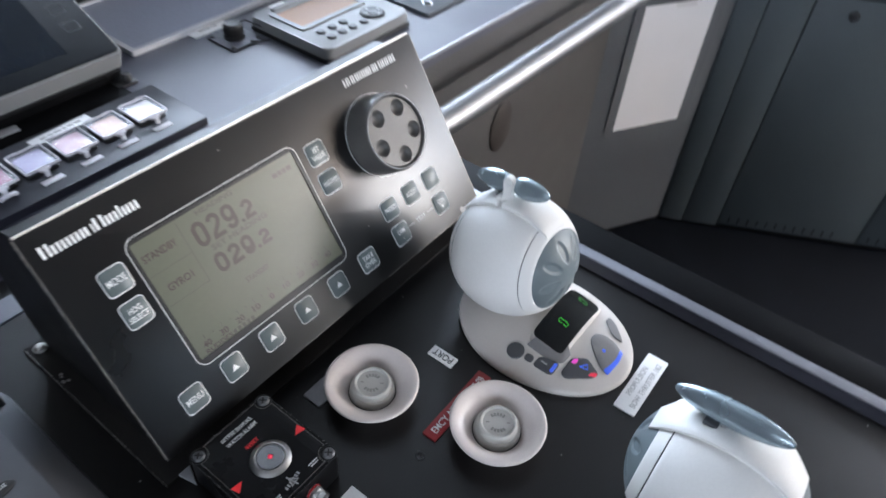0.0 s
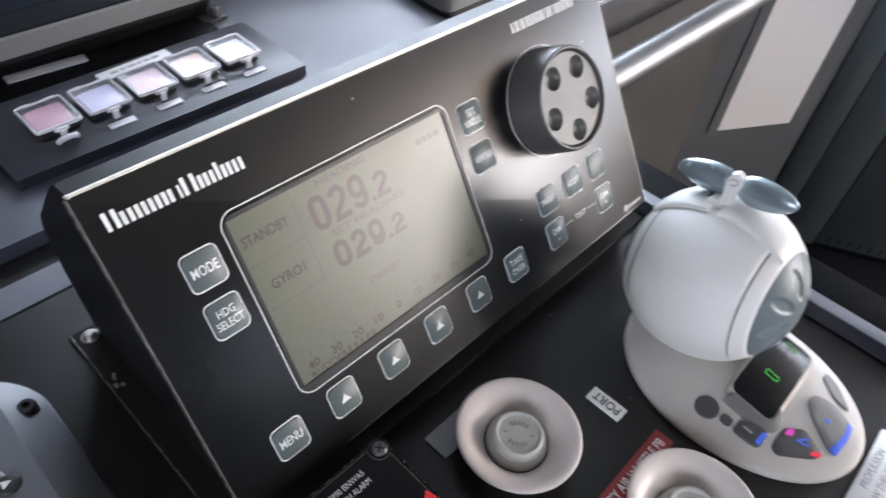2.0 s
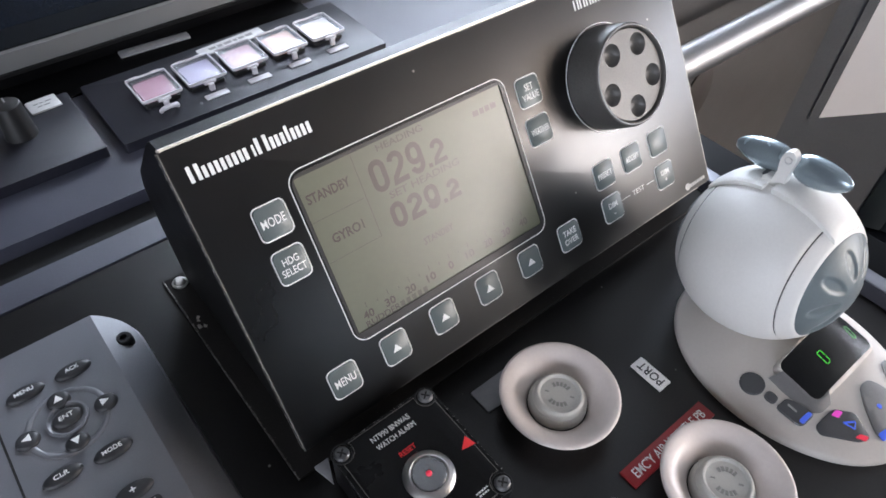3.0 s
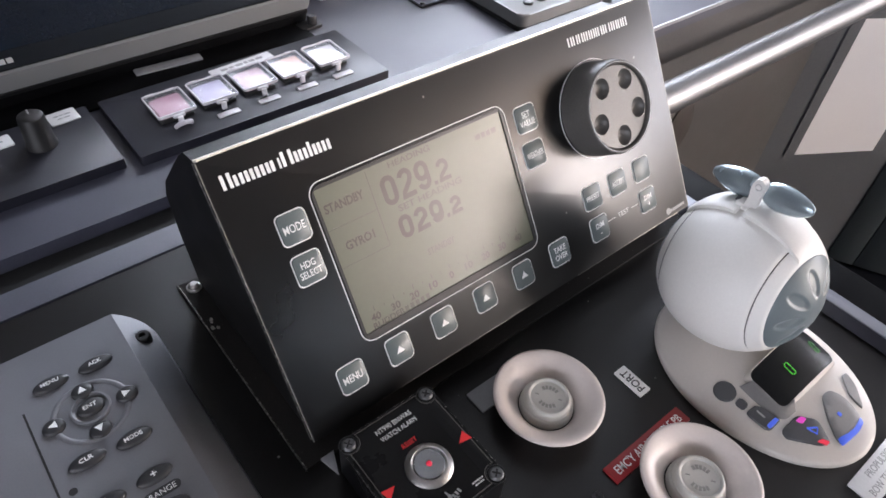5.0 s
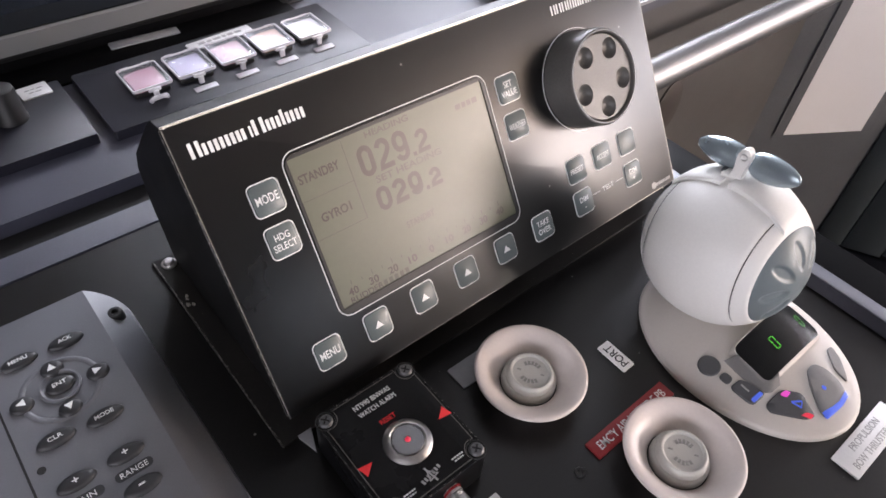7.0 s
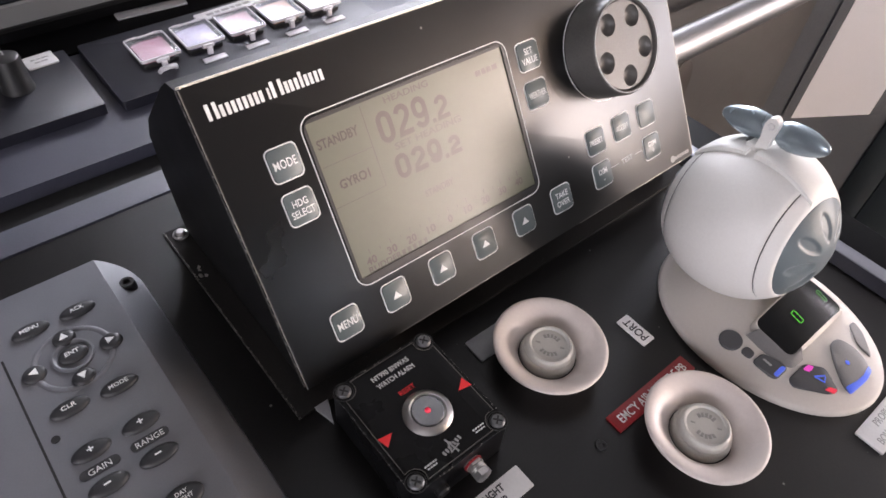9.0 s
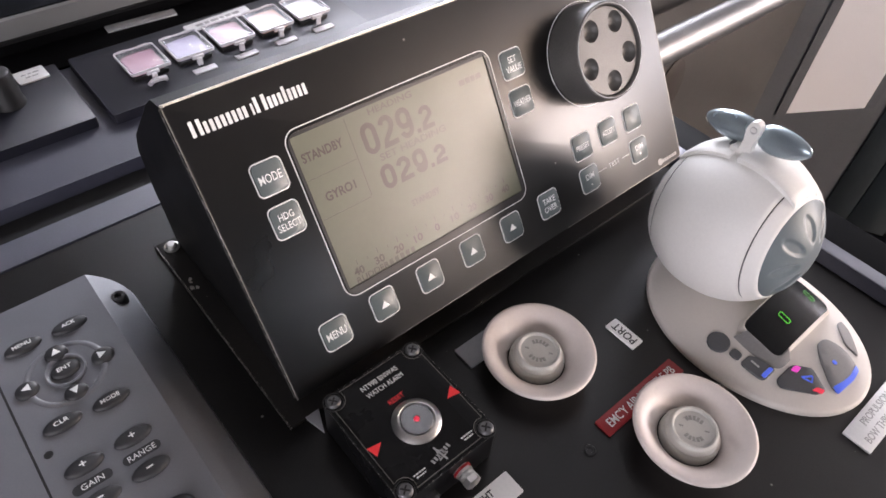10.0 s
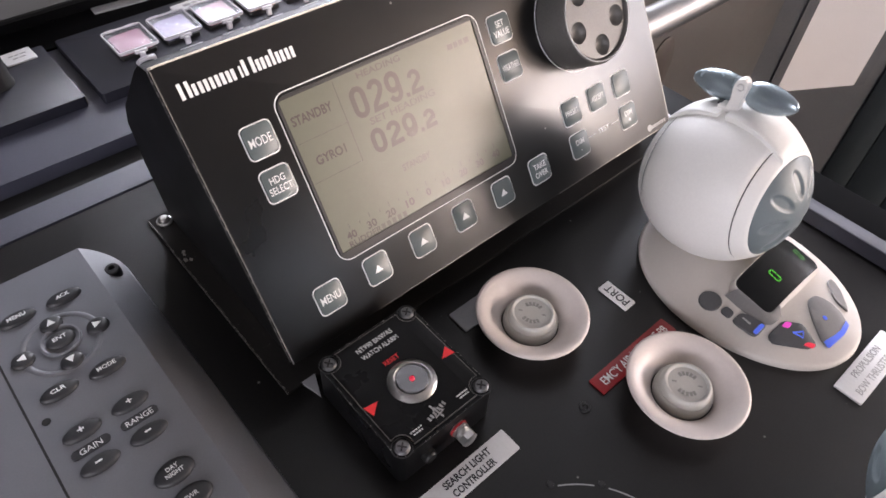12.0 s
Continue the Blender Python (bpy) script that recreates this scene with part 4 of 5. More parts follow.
on_face("screen_border", ring(rounded(-18.5, 122.5, 12.9, 110.5, 8, 8), rounded(-17.95, 121.95, 13.45, 109.95, 7.5, 8), 0, 0.16), WHITE_INK, "thin white line round the screen")
lcd = on_face("screen", box(-15.5, 118.5, 18.5, 106.5, -0.8, 0.25), LCD, "grey-green liquid crystal display")
on_face("screen_bezel", ring(rounded(-17.2, 120.8, 14.2, 108.6, 6, 4), rounded(-15.4, 118.4, 18.6, 106.4, 1.0, 4), 0.02, 0.9), BLACK, "black inner bezel")
# right-hand scale figures take the faint ink, which puts the glare into their colour
for text, u, v, h, w, ink in (("STANDBY", -0.5, 94.2, 5.2, 25, INK), ("GYRO1", 1, 70.8, 5.2, 19, INK),
                              ("SET HEADING", 53.5, 77.4, 4.0, 47, INK_FAINT), ("HEADING", 47, 103, 3.6, 30, INK_FAINT),
                              ("STANDBY", 49.5, 45.4, 4.0, 20.5, INK_FAINT), ("40", -6.1, 25.6, 4.6, 6.5, INK), ("30", 7.9, 25.6, 4.6, 6.5, INK), ("20", 21.6, 25.6, 4.6, 6.5, INK), ("10", 35.8, 25.4, 4.6, 6.2, INK),
                              ("0", 50, 25.4, 4.6, 3.4, INK), ("10", 64, 25.4, 4.6, 6.2, INK_FAINT), ("20", 78, 25.4, 4.6, 6.2, INK_FAINT), ("30", 92, 25.4, 4.6, 6.2, INK_FAINT), ("40", 106, 25.4, 4.6, 6.2, INK_FAINT)):
    on_face("figure" if text[0] in "0.1234" else "word", moved(words(text, h, w, 0.06, 0.026 if h > 4.4 else 0.018), u, v, 0.27), ink, parent=lcd)
for left, base, wide, high, last in ((22.4, 80.8, 35.4, 17.5, 13.6), (25.6, 59.2, 33.6, 14.0, 11.0)):
    for k, sign in enumerate("029"):
        on_face("figure", moved(tall_digit(sign, wide / 3 - 1.9, high, wide / 3 * 0.25), left + wide * (k + 0.5) / 3, base, 0.27), INK, parent=lcd)
    on_face("point", box(left + wide + 0.6, left + wide + 3.0, base, base + 2.4, 0.27, 0.33), INK, parent=lcd)
    on_face("figure", moved(tall_digit("2", wide / 3 - 2.9, last, wide / 3 * 0.22), left + wide + 8.8, base, 0.27), INK, parent=lcd)
on_face("word", moved(words("RUDDER", 3.6, 22, 0.06, 0.018), 1.5, 20.6, 0.27), INK, parent=lcd)
for k in range(6, 11):
    on_face("caption_bar", box(-10.5 + 3.9 * k, -8 + 3.9 * k, 18.9, 22.3, 0.27, 0.33), INK_FAINT, parent=lcd)
on_face("field_line", joined(box(-15, 17, 82.4, 82.7, 0.26, 0.3), box(17, 17.4, 60, 105, 0.26, 0.3), box(-15, 17, 60, 60.3, 0.26, 0.3)), INK_FAINT, parent=lcd)
for k in range(17):
    u = -6 + 7 * k
    on_face("scale_tick", box(u, u + 0.5, 29.2, 32.4 if k % 2 == 0 else 30.8, 0.26, 0.32), INK_FAINT, parent=lcd)
on_face("readout", moved(bars([4, 3, 3, 4], 3.2, 1, 0.06), 104, 97, 0.27), INK_FAINT, parent=lcd)


def face_key(u, v, w, h, text="", th=4.0, tw=None, arrow=False, plain=False):
    r = 3.4
    key = on_face("key", prism(rounded(u - w / 2 + 0.9, u + w / 2 - 0.9, v - h / 2 + 0.9, v + h / 2 - 0.9, r - 0.9), 0, 1.1, 0.5), KEY, "grey key with a white outline")
    on_face("key_outline", ring(rounded(u - w / 2, u + w / 2, v - h / 2, v + h / 2, r), rounded(u - w / 2 + 0.7, u + w / 2 - 0.7, v - h / 2 + 0.7, v + h / 2 - 0.7, r - 0.7), 0, 0.2), WHITE_INK, parent=key)
    if arrow:
        on_face("arrow", prism([(u - 2.9, v - 1.9), (u + 2.9, v - 1.9), (u, v + 2.3)], 1.1, 1.2), WHITE_INK, parent=key)
    elif text:
        on_face("lettering", moved(words(text, th, tw, 0.1, 0.006), u, v, 1.1), WHITE_INK, parent=key)


face_key(-32.2, 92.8, 18.0, 18.2, "MODE", 4.6, 12.6)
face_key(-32.5, 69.2, 17.8, 18.2, "HDG\nSELECT", 4.0, 13.2)
face_key(-32.3, 0.2, 17.8, 17.6, "MENU", 4.6, 12.4)
for i in range(4):
    face_key(0.7 + 33.9 * i, 0.2, 17.2, 17.8, arrow=True)
face_key(137.2, 0.5, 18.4, 18.2, "TAKE\nOVER", 4.2, 11.6)
face_key(138.1, 95.2, 18.4, 18.2, "SET\nVALUE", 4.2, 13.0)
face_key(137.8, 71.4, 18.6, 18.0, "WEATHER", 3.8, 14.4)
for u, v, text, w in ((178.3, 24.6, "PRESET", 12.8), (205.3, 25.0, "ACCEPT", 12.8), (232.2, 25.0, "", 0), (232.1, 0.7, "DIM\n+", 8.0), (178.3, 0.7, "DIM\n-", 8.0)):
    face_key(u, v, 18.4, 18.2, text, 3.7, w or None)
on_face("lettering", moved(words("TEST", 3.4, 12), 204.8, 1.6, 0), WHITE_INK)
on_face("test_line", joined(box(188, 196, 1.4, 1.8, 0, 0.14), box(213.5, 221.5, 1.4, 1.8, 0, 0.14)), WHITE_INK)
def mark_row(u, v, pieces, x_high, cap_high, stem, name, label):
    """A maker's mark as a row of plain upright bars; a wide piece is a pair of bars."""
    for wide, tall in pieces:
        h = cap_high if tall else x_high
        if wide > 3:
            shapes = (rounded(u, u + stem, v, v + h, 0.3), rounded(u + wide - stem, u + wide, v, v + h, 0.3))
        else:
            shapes = (rounded(u, u + min(wide, stem), v, v + h, 0.3),)
        for shape in shapes:
            if wide > 0.5:
                on_face(name, prism(shape, 0, 0.15), WHITE_INK, label)
        u += wide + 1.0


mark_row(-58.5, 123.6, ((5.6, 1), (5.0, 0), (4.8, 0), (1.9, 0), (1.9, 0), (4.6, 0), (0.4, 0), (1.2, 0), (6.2, 1), (4.6, 0), (1.9, 0), (1.7, 1), (4.6, 0), (4.8, 0)), 5.6, 7.8, 1.9, "maker_mark", "white maker's mark")
mark_row(189.5, 126.8, ((4.2, 1), (4.4, 1), (4.2, 1), (1.4, 1), (3.8, 1), (1.4, 1), (3.4, 1), (4.4, 1), (3.6, 1), (0.4, 0), (3.8, 1), (4.0, 1), (4.0, 1), (4.0, 1)), 6.0, 6.0, 1.25, "model_mark", "white model mark")
on_face("maker_badge", joined(moved(lathe([(0, 0.2), (2.6, 0.2), (2.6, 0), (0, 0)], 20), 252.5, -17.6), moved(bars([2, 2, 2, 2, 1, 2, 2], 2.4, 0.6, 0.16), 263.5, -18, 0)), GREY_INK, "small grey badge")

# course wheel
on_face("wheel_ring", moved(lathe([(34.3, 0), (34.3, 0.18), (33.8, 0.18), (33.8, 0)], 64, cap=False), 201, 81), WHITE_INK, "white line round the wheel")
def circle(x, y, r, n):
    return [(x + r * math.cos(2 * math.pi * i / n), y + r * math.sin(2 * math.pi * i / n)) for i in range(n)]


HOLES = [(19.6 * math.cos(radians(-90 + 72 * k)), 19.6 * math.sin(radians(-90 + 72 * k))) for k in range(5)]
disc = bmesh.new()
for loop in [circle(0, 0, 27.4, 64)] + [circle(x, y, 6.9, 28) for x, y in HOLES]:
    vs = [disc.verts.new((x, y, 20.5)) for x, y in loop]
    for i in range(len(vs)):
        disc.edges.new((vs[i], vs[(i + 1) % len(vs)]))
bmesh.ops.triangle_fill(disc, use_beauty=True, edges=disc.edges[:])
whl = on_face("course_wheel", moved(lathe([(27.4, 20.5), (27.8, 20.2), (28.2, 19.6), (28.4, 22.2), (29.3, 22.8), (30.6, 22), (31.4, 20), (32.4, 4), (32.6, 0)], 64, cap=False), 201, 81), WHEEL, "black finger wheel with five dimples")
on_face("wheel_top", moved(disc, 201, 81), WHEEL, parent=whl)
on_face("wheel_line", moved(lathe([(29.2, 22.75), (29.2, 22.95), (29.9, 22.7), (29.9, 22.4)], 64, cap=False), 201, 81), GREY_INK, parent=whl)
for x, y in HOLES:
    on_face("dimple", moved(lathe([(6.9, 20.5), (6.6, 19.6), (6.0, 18.4), (4.8, 17.0), (3.2, 16.1), (1.6, 15.7), (0, 15.6)], 28, cap=False), 201 + x, 81 + y), WHEEL, parent=whl, angle=60)

# ---- watch alarm box ----
alarm = thing("watch_alarm_box", "small black watch alarm box with a steel push button", "alarm box", -28.7, -58.5)
part("body", soften(prism(rounded(-31.5, 31.5, -35.5, 35.5, 4), 0, 27), 0.8, 2, 40), GLOSS_BLACK, alarm)
notch = []
for sx, sy, order in ((1, 1, 1), (-1, 1, -1), (-1, -1, 1), (1, -1, -1)):   # hollowed round each screw
    hollow = [(26.6 + 6.2 * math.cos(radians(q)), 30.7 + 6.2 * math.sin(radians(q))) for q in (293, 265, 240, 215, 190, 165, 153)]
    notch += [(sx * x, sy * y) for x, y in hollow[::order]]
# the plate edge's glint is drawn in as a pale outline
part("plate_glint", ring(notch, [(x * 0.988, y * 0.99) for x, y in notch], 28.3, 28.46), LINE_EDGE, alarm, "glint on the front plate's edge, drawn as a thin pale line")
part("body_edge", ring(rounded(-31.6, 31.6, -35.6, 35.6, 4), rounded(-30.9, 30.9, -34.9, 34.9, 3.6), 26.5, 27.08), SPECKED, alarm, "rubbed edge of the box")
part("front_plate", prism(notch, 27, 28.4, 0.3), GLOSS_BLACK, alarm, "black printed front plate")
for x, y in ((-27, -31), (27, -31), (-27, 31), (27, 31)):
    sc = part("screw", moved(lathe([(0, 1.6), (3.2, 1.5), (4.2, 0.6), (4.2, 0), (0, 0)], 20), x * 0.985, y * 0.99, 27.4), SCREW, alarm, "cross-head screw")
    part("slot", joined(moved(box(-2.4, 2.4, -0.45, 0.45, 28.6, 29.05), x * 0.985, y * 0.99, 0, 0, 0, 40), moved(box(-2.4, 2.4, -0.45, 0.45, 28.62, 29.07), x * 0.985, y * 0.99, 0, 0, 0, 130)), SEAM, sc)
    part("counterbore", moved(lathe([(5.6, 27.02), (5.6, 27.6), (5.0, 27.6), (5.0, 27.02)], 24, cap=False), x * 0.985, y * 0.99), BLACK, alarm)
push = part("push_button", moved(lathe([(0, 1.0), (9.2, 1.0), (9.3, 2.5), (9.7, 2.8), (10.2, 2.7), (12.7, 0.9), (13.2, 0.5), (13.2, 0), (0, 0)], 56), 0.6, -5.6, 28.4), STEEL, alarm, "turned steel push button")
part("button_cap", moved(lathe([(0, 1.5), (1.9, 1.5), (2.0, 1.75), (8.3, 1.75), (8.8, 1.4), (8.8, 0), (0, 0)], 48), 0.6, -5.6, 29.4), TURNED, push, "darker turned cap")
part("lamp", moved(lathe([(0, 1.4), (0.9, 1.2), (1.5, 0.6), (1.7, 0), (0, 0)], 16), 0.6, -5.6, 30.7), RED_GLOW, push, "small lit red lamp")
for x, rot in ((25.4, -30), (-24.2, 150)):
    part("arrow_mark", moved(prism([(-3.6, -3.4), (3.8, 0), (-3.6, 3.4)], 0, 0.12), x, -4.5, 28.4, 0, 0, rot - 150 + 15), RED_INK, alarm, "red triangle")
part("lettering", moved(words("NT990 BNWAS", 3.0, 23.5), 0.6, 26.8, 28.4), WHITE_INK, alarm)
part("lettering", moved(words("WATCH ALARM", 3.0, 23.5), 0.6, 21.6, 28.4), WHITE_INK, alarm)
part("lettering", moved(words("RESET", 2.8, 9.6), 0.4, 11.6, 28.4), RED_INK, alarm)
part("maker_logo", moved(joined(ring([(-3.4, -2.4), (3.4, -2.4), (0, 3.6)], [(-2.2, -1.7), (2.2, -1.7), (0, 2.2)], 0, 0.12), bars([1.2, 1.2, 1.2, 0.4, 1.2, 1.2, 1.2], 2.4, 0.9), box(-0.5, 0.5, -4.6, 4.8, 0, 0.1)), -1, -27, 28.4, 0, 0, 12), GREY_INK, alarm, "grey maker's logo")
for x, y in ((-15.5, -28), (16, -27.5)):
    part("small_print", moved(joined(bars([1.0, 1.3, 1.1, 1.0, 0.8], 0.8, 0.5), moved(bars([1.3, 0.9, 1.3, 0.7], 0.8, 0.5), 0, -1.7, 0)), x, y, 28.4), WHITE_INK, alarm, "plain bars of print")
gland = part("cable_gland", moved(joined(lathe([(0, 0), (5.2, 0), (5.2, 3.4), (4.2, 3.8), (4.2, 6.6), (4.9, 6.8), (4.9, 10), (3.4, 10.8), (0, 10.8)], 6), lathe([(4.0, 3.9), (4.6, 4.3), (4.0, 4.8), (4.6, 5.3), (4.0, 5.8), (4.6, 6.2), (4.0, 6.6)], 24, cap=False)), 6.5, -35.5, 15, 90), STEEL, alarm, "steel cable gland")
part("seal_ring", moved(lathe([(5.4, 0), (5.4, 1.2), (3.8, 1.2), (3.8, 0)], 24, cap=False), 6.5, -36.2, 15, 90), RED, gland, "red sealing ring")
part("side_plug", moved(lathe([(0, 0), (4, 0), (4, 3), (3, 4), (0, 4)], 20), -14, -35.5, 12, 90), BLACK, alarm)
solo("white_wedge", prism([(-66, -13), (-57, -13), (-62.5, -27)], 0.2, 2.2, 0.3), LABEL_GREY, "small pale triangular offcut beside the alarm box", "offcut")

# ---- whistle push buttons ----


def whistle_button(x, y, blank):
    wb = thing("whistle_button", "cream flared whistle push button on the black panel", "push button", x, y, group="whistle push buttons")
    prof = [(17.6, 0), (22, 0), (23, 3), (25.5, 6.6), (29.5, 9.6), (33.6, 11.6), (34.4, 12.4), (34.5, 13.2), (34.0, 13.9), (32.6, 14.1), (30.0, 13.3), (27.0, 11.7), (24.0, 9.3), (21.4, 6.6), (19.4, 4.2), (18.2, 2.6), (17.6, 1.4), (17.6, 0)]
    part("flared_collar", lathe(prof, 72, cap=False), HORN, wb, "cream flared collar", angle=60)
    key = part("push_key", lathe([(0, 11.4), (10.9, 11.4), (11.4, 11.8), (11.8, 12.5), (12.6, 12.7), (13.5, 12.2), (14.2, 11.0), (15.0, 7.6), (15.9, 7.0), (16.7, 5.6), (17.0, 3), (17.0, 0), (0, 0)], 56), HORN_KEY, wb, "pale grey push key")
    for ang in (35, 215):
        for i in range(5):
            a = radians(ang + (i - 2) * 19)
            part("raised_mark", moved(box(-0.75, 0.75, -1.3, 1.3, 0, 0.3), 6.6 * math.cos(a), 6.6 * math.sin(a), 11.4, 0, 0, math.degrees(a) + 90), HORN_MARK, key)
    for ang in (125, 305):
        a = radians(ang)
        part("raised_mark", moved(box(-1.2, 1.2, -0.4, 0.4, 0, 0.3), 7.2 * math.cos(a), 7.2 * math.sin(a), 11.4, 0, 0, ang), HORN_MARK, key)
    # dark ring that fills the gap round the key
    part("gap_ring", lathe([(17.0, 1.2), (17.7, 1.4), (17.7, 0.4), (17.0, 0.4)], 40, cap=False), SEAM, wb)


whistle_button(64.4, -66.6, True)
whistle_button(96.0, -156.8, False)
label_plate(45.5, -38.4, 32, 16, 0, LABEL_GREY, "blank grey label under a whistle button")
label_plate(123.3, -87.5, 22.6, 10, 90, LABEL, "white label reading PORT on the black panel", lines=[("PORT", 0, 0, 6.0, 17.5)], corner=0.5, bold=0.014)
label_plate(95.9, -122.8, 69.5, 11.4, 0, RED, "red label for the emergency air whistle", lines=[("EMC'Y AIR WHISTLE PB", 0.5, 0, 5.6, 60)], ink=WHITE_INK, corner=0.5)
label_plate(201.2, -220.6, 62, 17, 0, LABEL, "white label for propulsion and bow thruster", lines=[("PROPULSION", 0, 3.8, 4.4, 32), ("BOW THRUSTER 1&2", 0, -3.6, 4.4, 50)], ink=GREY_INK)
label_plate(-28.8, -113, 59, 14, 0, LABEL_PALE, "pale grey label for the search light controller", lines=[("SEARCH LIGHT", 0, 2.9, 4.2, 32), ("CONTROLLER", 0, -3.2, 4.2, 29)], corner=0.5, bold=0.03)
solo("blanking_screw", lathe([(0, 0.2), (1.4, 0.2), (1.8, 1.0), (3.0, 1.0), (3.4, 0.4), (3.4, 0), (0, 0)], 22), BLACK, "small black screw in the panel", "screw", 46.4, -126.7)

# search light pad
padd = thing("search_light_scale", "printed scale ring of the search light controller", "scale ring", -30, -199)
for k in range(6):
    a0 = 59 - 25 * k
    pts = [(61 * math.cos(radians(a0 - t)), 61 * math.sin(radians(a0 - t))) for t in (0, 4.5, 9, 13.5, 18)]
    inn = [(60.3 * math.cos(radians(a0 - t)), 60.3 * math.sin(radians(a0 - t))) for t in (18, 13.5, 9, 4.5, 0)]
    part("arc_mark", prism(pts + inn, 0, 0.15), GREY_INK, padd, "thin pale arc")
    part("scale_stud", moved(lathe([(0, 1.2), (1.6, 1), (2, 0), (0, 0)], 12), 62 * math.cos(radians(a0 + 3.5)), 62 * math.sin(radians(a0 + 3.5)), 0), BLACK, padd)

# ---- thruster levers ----
RX, FRONT, BACK = 58.2, 79.0, 70.0


def dome(x, y):
    q = min((x / RX) ** 2 + (y / (BACK if y > 0 else FRONT)) ** 2, 1.0)
    return 4.5 + 8.5 * (1 - q ** 1.3)


def dome_patch(pts, low, high, shrink=0.9):
    """A key that follows the domed base."""
    cx, cy = sum(p[0] for p in pts) / len(pts), sum(p[1] for p in pts) / len(pts)
    bm = bmesh.new()
    rows = []
    for k, h in ((1, low), (1, high - 0.5), (0.93, high), (0.5, high)):
        rows.append([bm.verts.new((cx + (x - cx) * k, cy + (y - cy) * k, dome(cx + (x - cx) * k, cy + (y - cy) * k) + h)) for x, y in pts])
    n = len(pts)
    for p, q in zip(rows, rows[1:]):
        for i in range(n):
            bm.faces.new((p[i], p[(i + 1) % n], q[(i + 1) % n], q[i]))
    bm.faces.new(rows[-1])
    return bm


def curve_round(pts, n=5, k=0.28):
    """Rounds a polygon's corners."""
    out = []
    m = len(pts)
    for i in range(m):
        a, p, b = Vector(pts[i - 1]), Vector(pts[i]), Vector(pts[(i + 1) % m])
        s, e = p.lerp(a, k), p.lerp(b, k)
        for j in range(n + 1):
            t = j / n
            out.append(tuple(s.lerp(p, t).lerp(p.lerp(e, t), t)))
    return out


HEAD = Vector((10, 39.5, 51.5))


def barrel(a):
    """Radius of the lever head at a millimetres along its axis from the middle."""
    t = min(abs(a) / 52.5, 1.0)
    return 50.2 * (1 - t ** 2.1) ** 0.5


def head_slice(a0, a1, steps, extra=0.0, seg=64):
    prof = [(max(barrel(a0 + (a1 - a0) * i / steps) + extra, 0.0), a0 + (a1 - a0) * i / steps) for i in range(steps + 1)]
    return prof


def hollowed_cap(s, edge, seg=144, steps=44):
    """The rounded end of the lever head, with eight long finger hollows pressed into it; s is the side."""
    bm, rows = bmesh.new(), []
    for i in range(steps):
        a = edge - 0.4 + (52.3 - edge + 0.4) * (i / (steps - 1)) ** 0.72
        r = max(barrel(a) - (1.2 if i == 0 else 0.7), 0.3)
        row = []
        for j in range(seg):
            ang = 2 * math.pi * j / seg
            near = (math.degrees(ang) - 5 + 22.5) % 45 - 22.5
            q = math.hypot((r - 19.5) / 9.8, r * math.sin(radians(near)) / (3.2 + 0.055 * r))
            t = min(max((1.0 - q) / 0.38, 0.0), 1.0)
            dip = 1.5 * t * t * (3 - 2 * t)
            row.append(bm.verts.new((r * math.cos(ang), r * math.sin(ang), s * (a - dip))))
        rows.append(row)
    for p, q in zip(rows, rows[1:]):
        for j in range(seg):
            k = (j + 1) % seg
            bm.faces.new((p[j], p[k], q[k], q[j]))
    bm.faces.new(rows[-1])
    return bm


def saddle_strip(a0, a1, lift, steps, place):
    """A raised strip over the head's top, from a0 to a1 along its axis."""
    sad, rows = bmesh.new(), []
    for i in range(steps + 1):
        a = a0 + (a1 - a0) * i / steps
        half = radians(17 + 3 * abs(a / 46) ** 2)
        row = []
        for j, share in enumerate((0, 0.004, 0.02, 0.15, 0.32, 0.5, 0.68, 0.85, 0.98, 0.996, 1)):
            ang = radians(3) - half + 2 * half * share
            up = -1.0 if j in (0, 10) or i in (0, steps) else lift - 0.4 if j in (1, 9) or i in (1, steps - 1) else lift
            end = 0.3 if i == 0 else -0.3 if i == steps else 0
            at = a + end if i not in (1, steps - 1) else (a0 if i == 1 else a1)
            r = barrel(at) + up
            row.append(sad.verts.new((r * math.sin(ang), -at, r * math.cos(ang))))
        rows.append(row)
    for p, q in zip(rows, rows[1:]):
        for j in range(10):
            sad.faces.new((p[j], p[j + 1], q[j + 1], q[j]))
    sad.transform(place)
    return sad


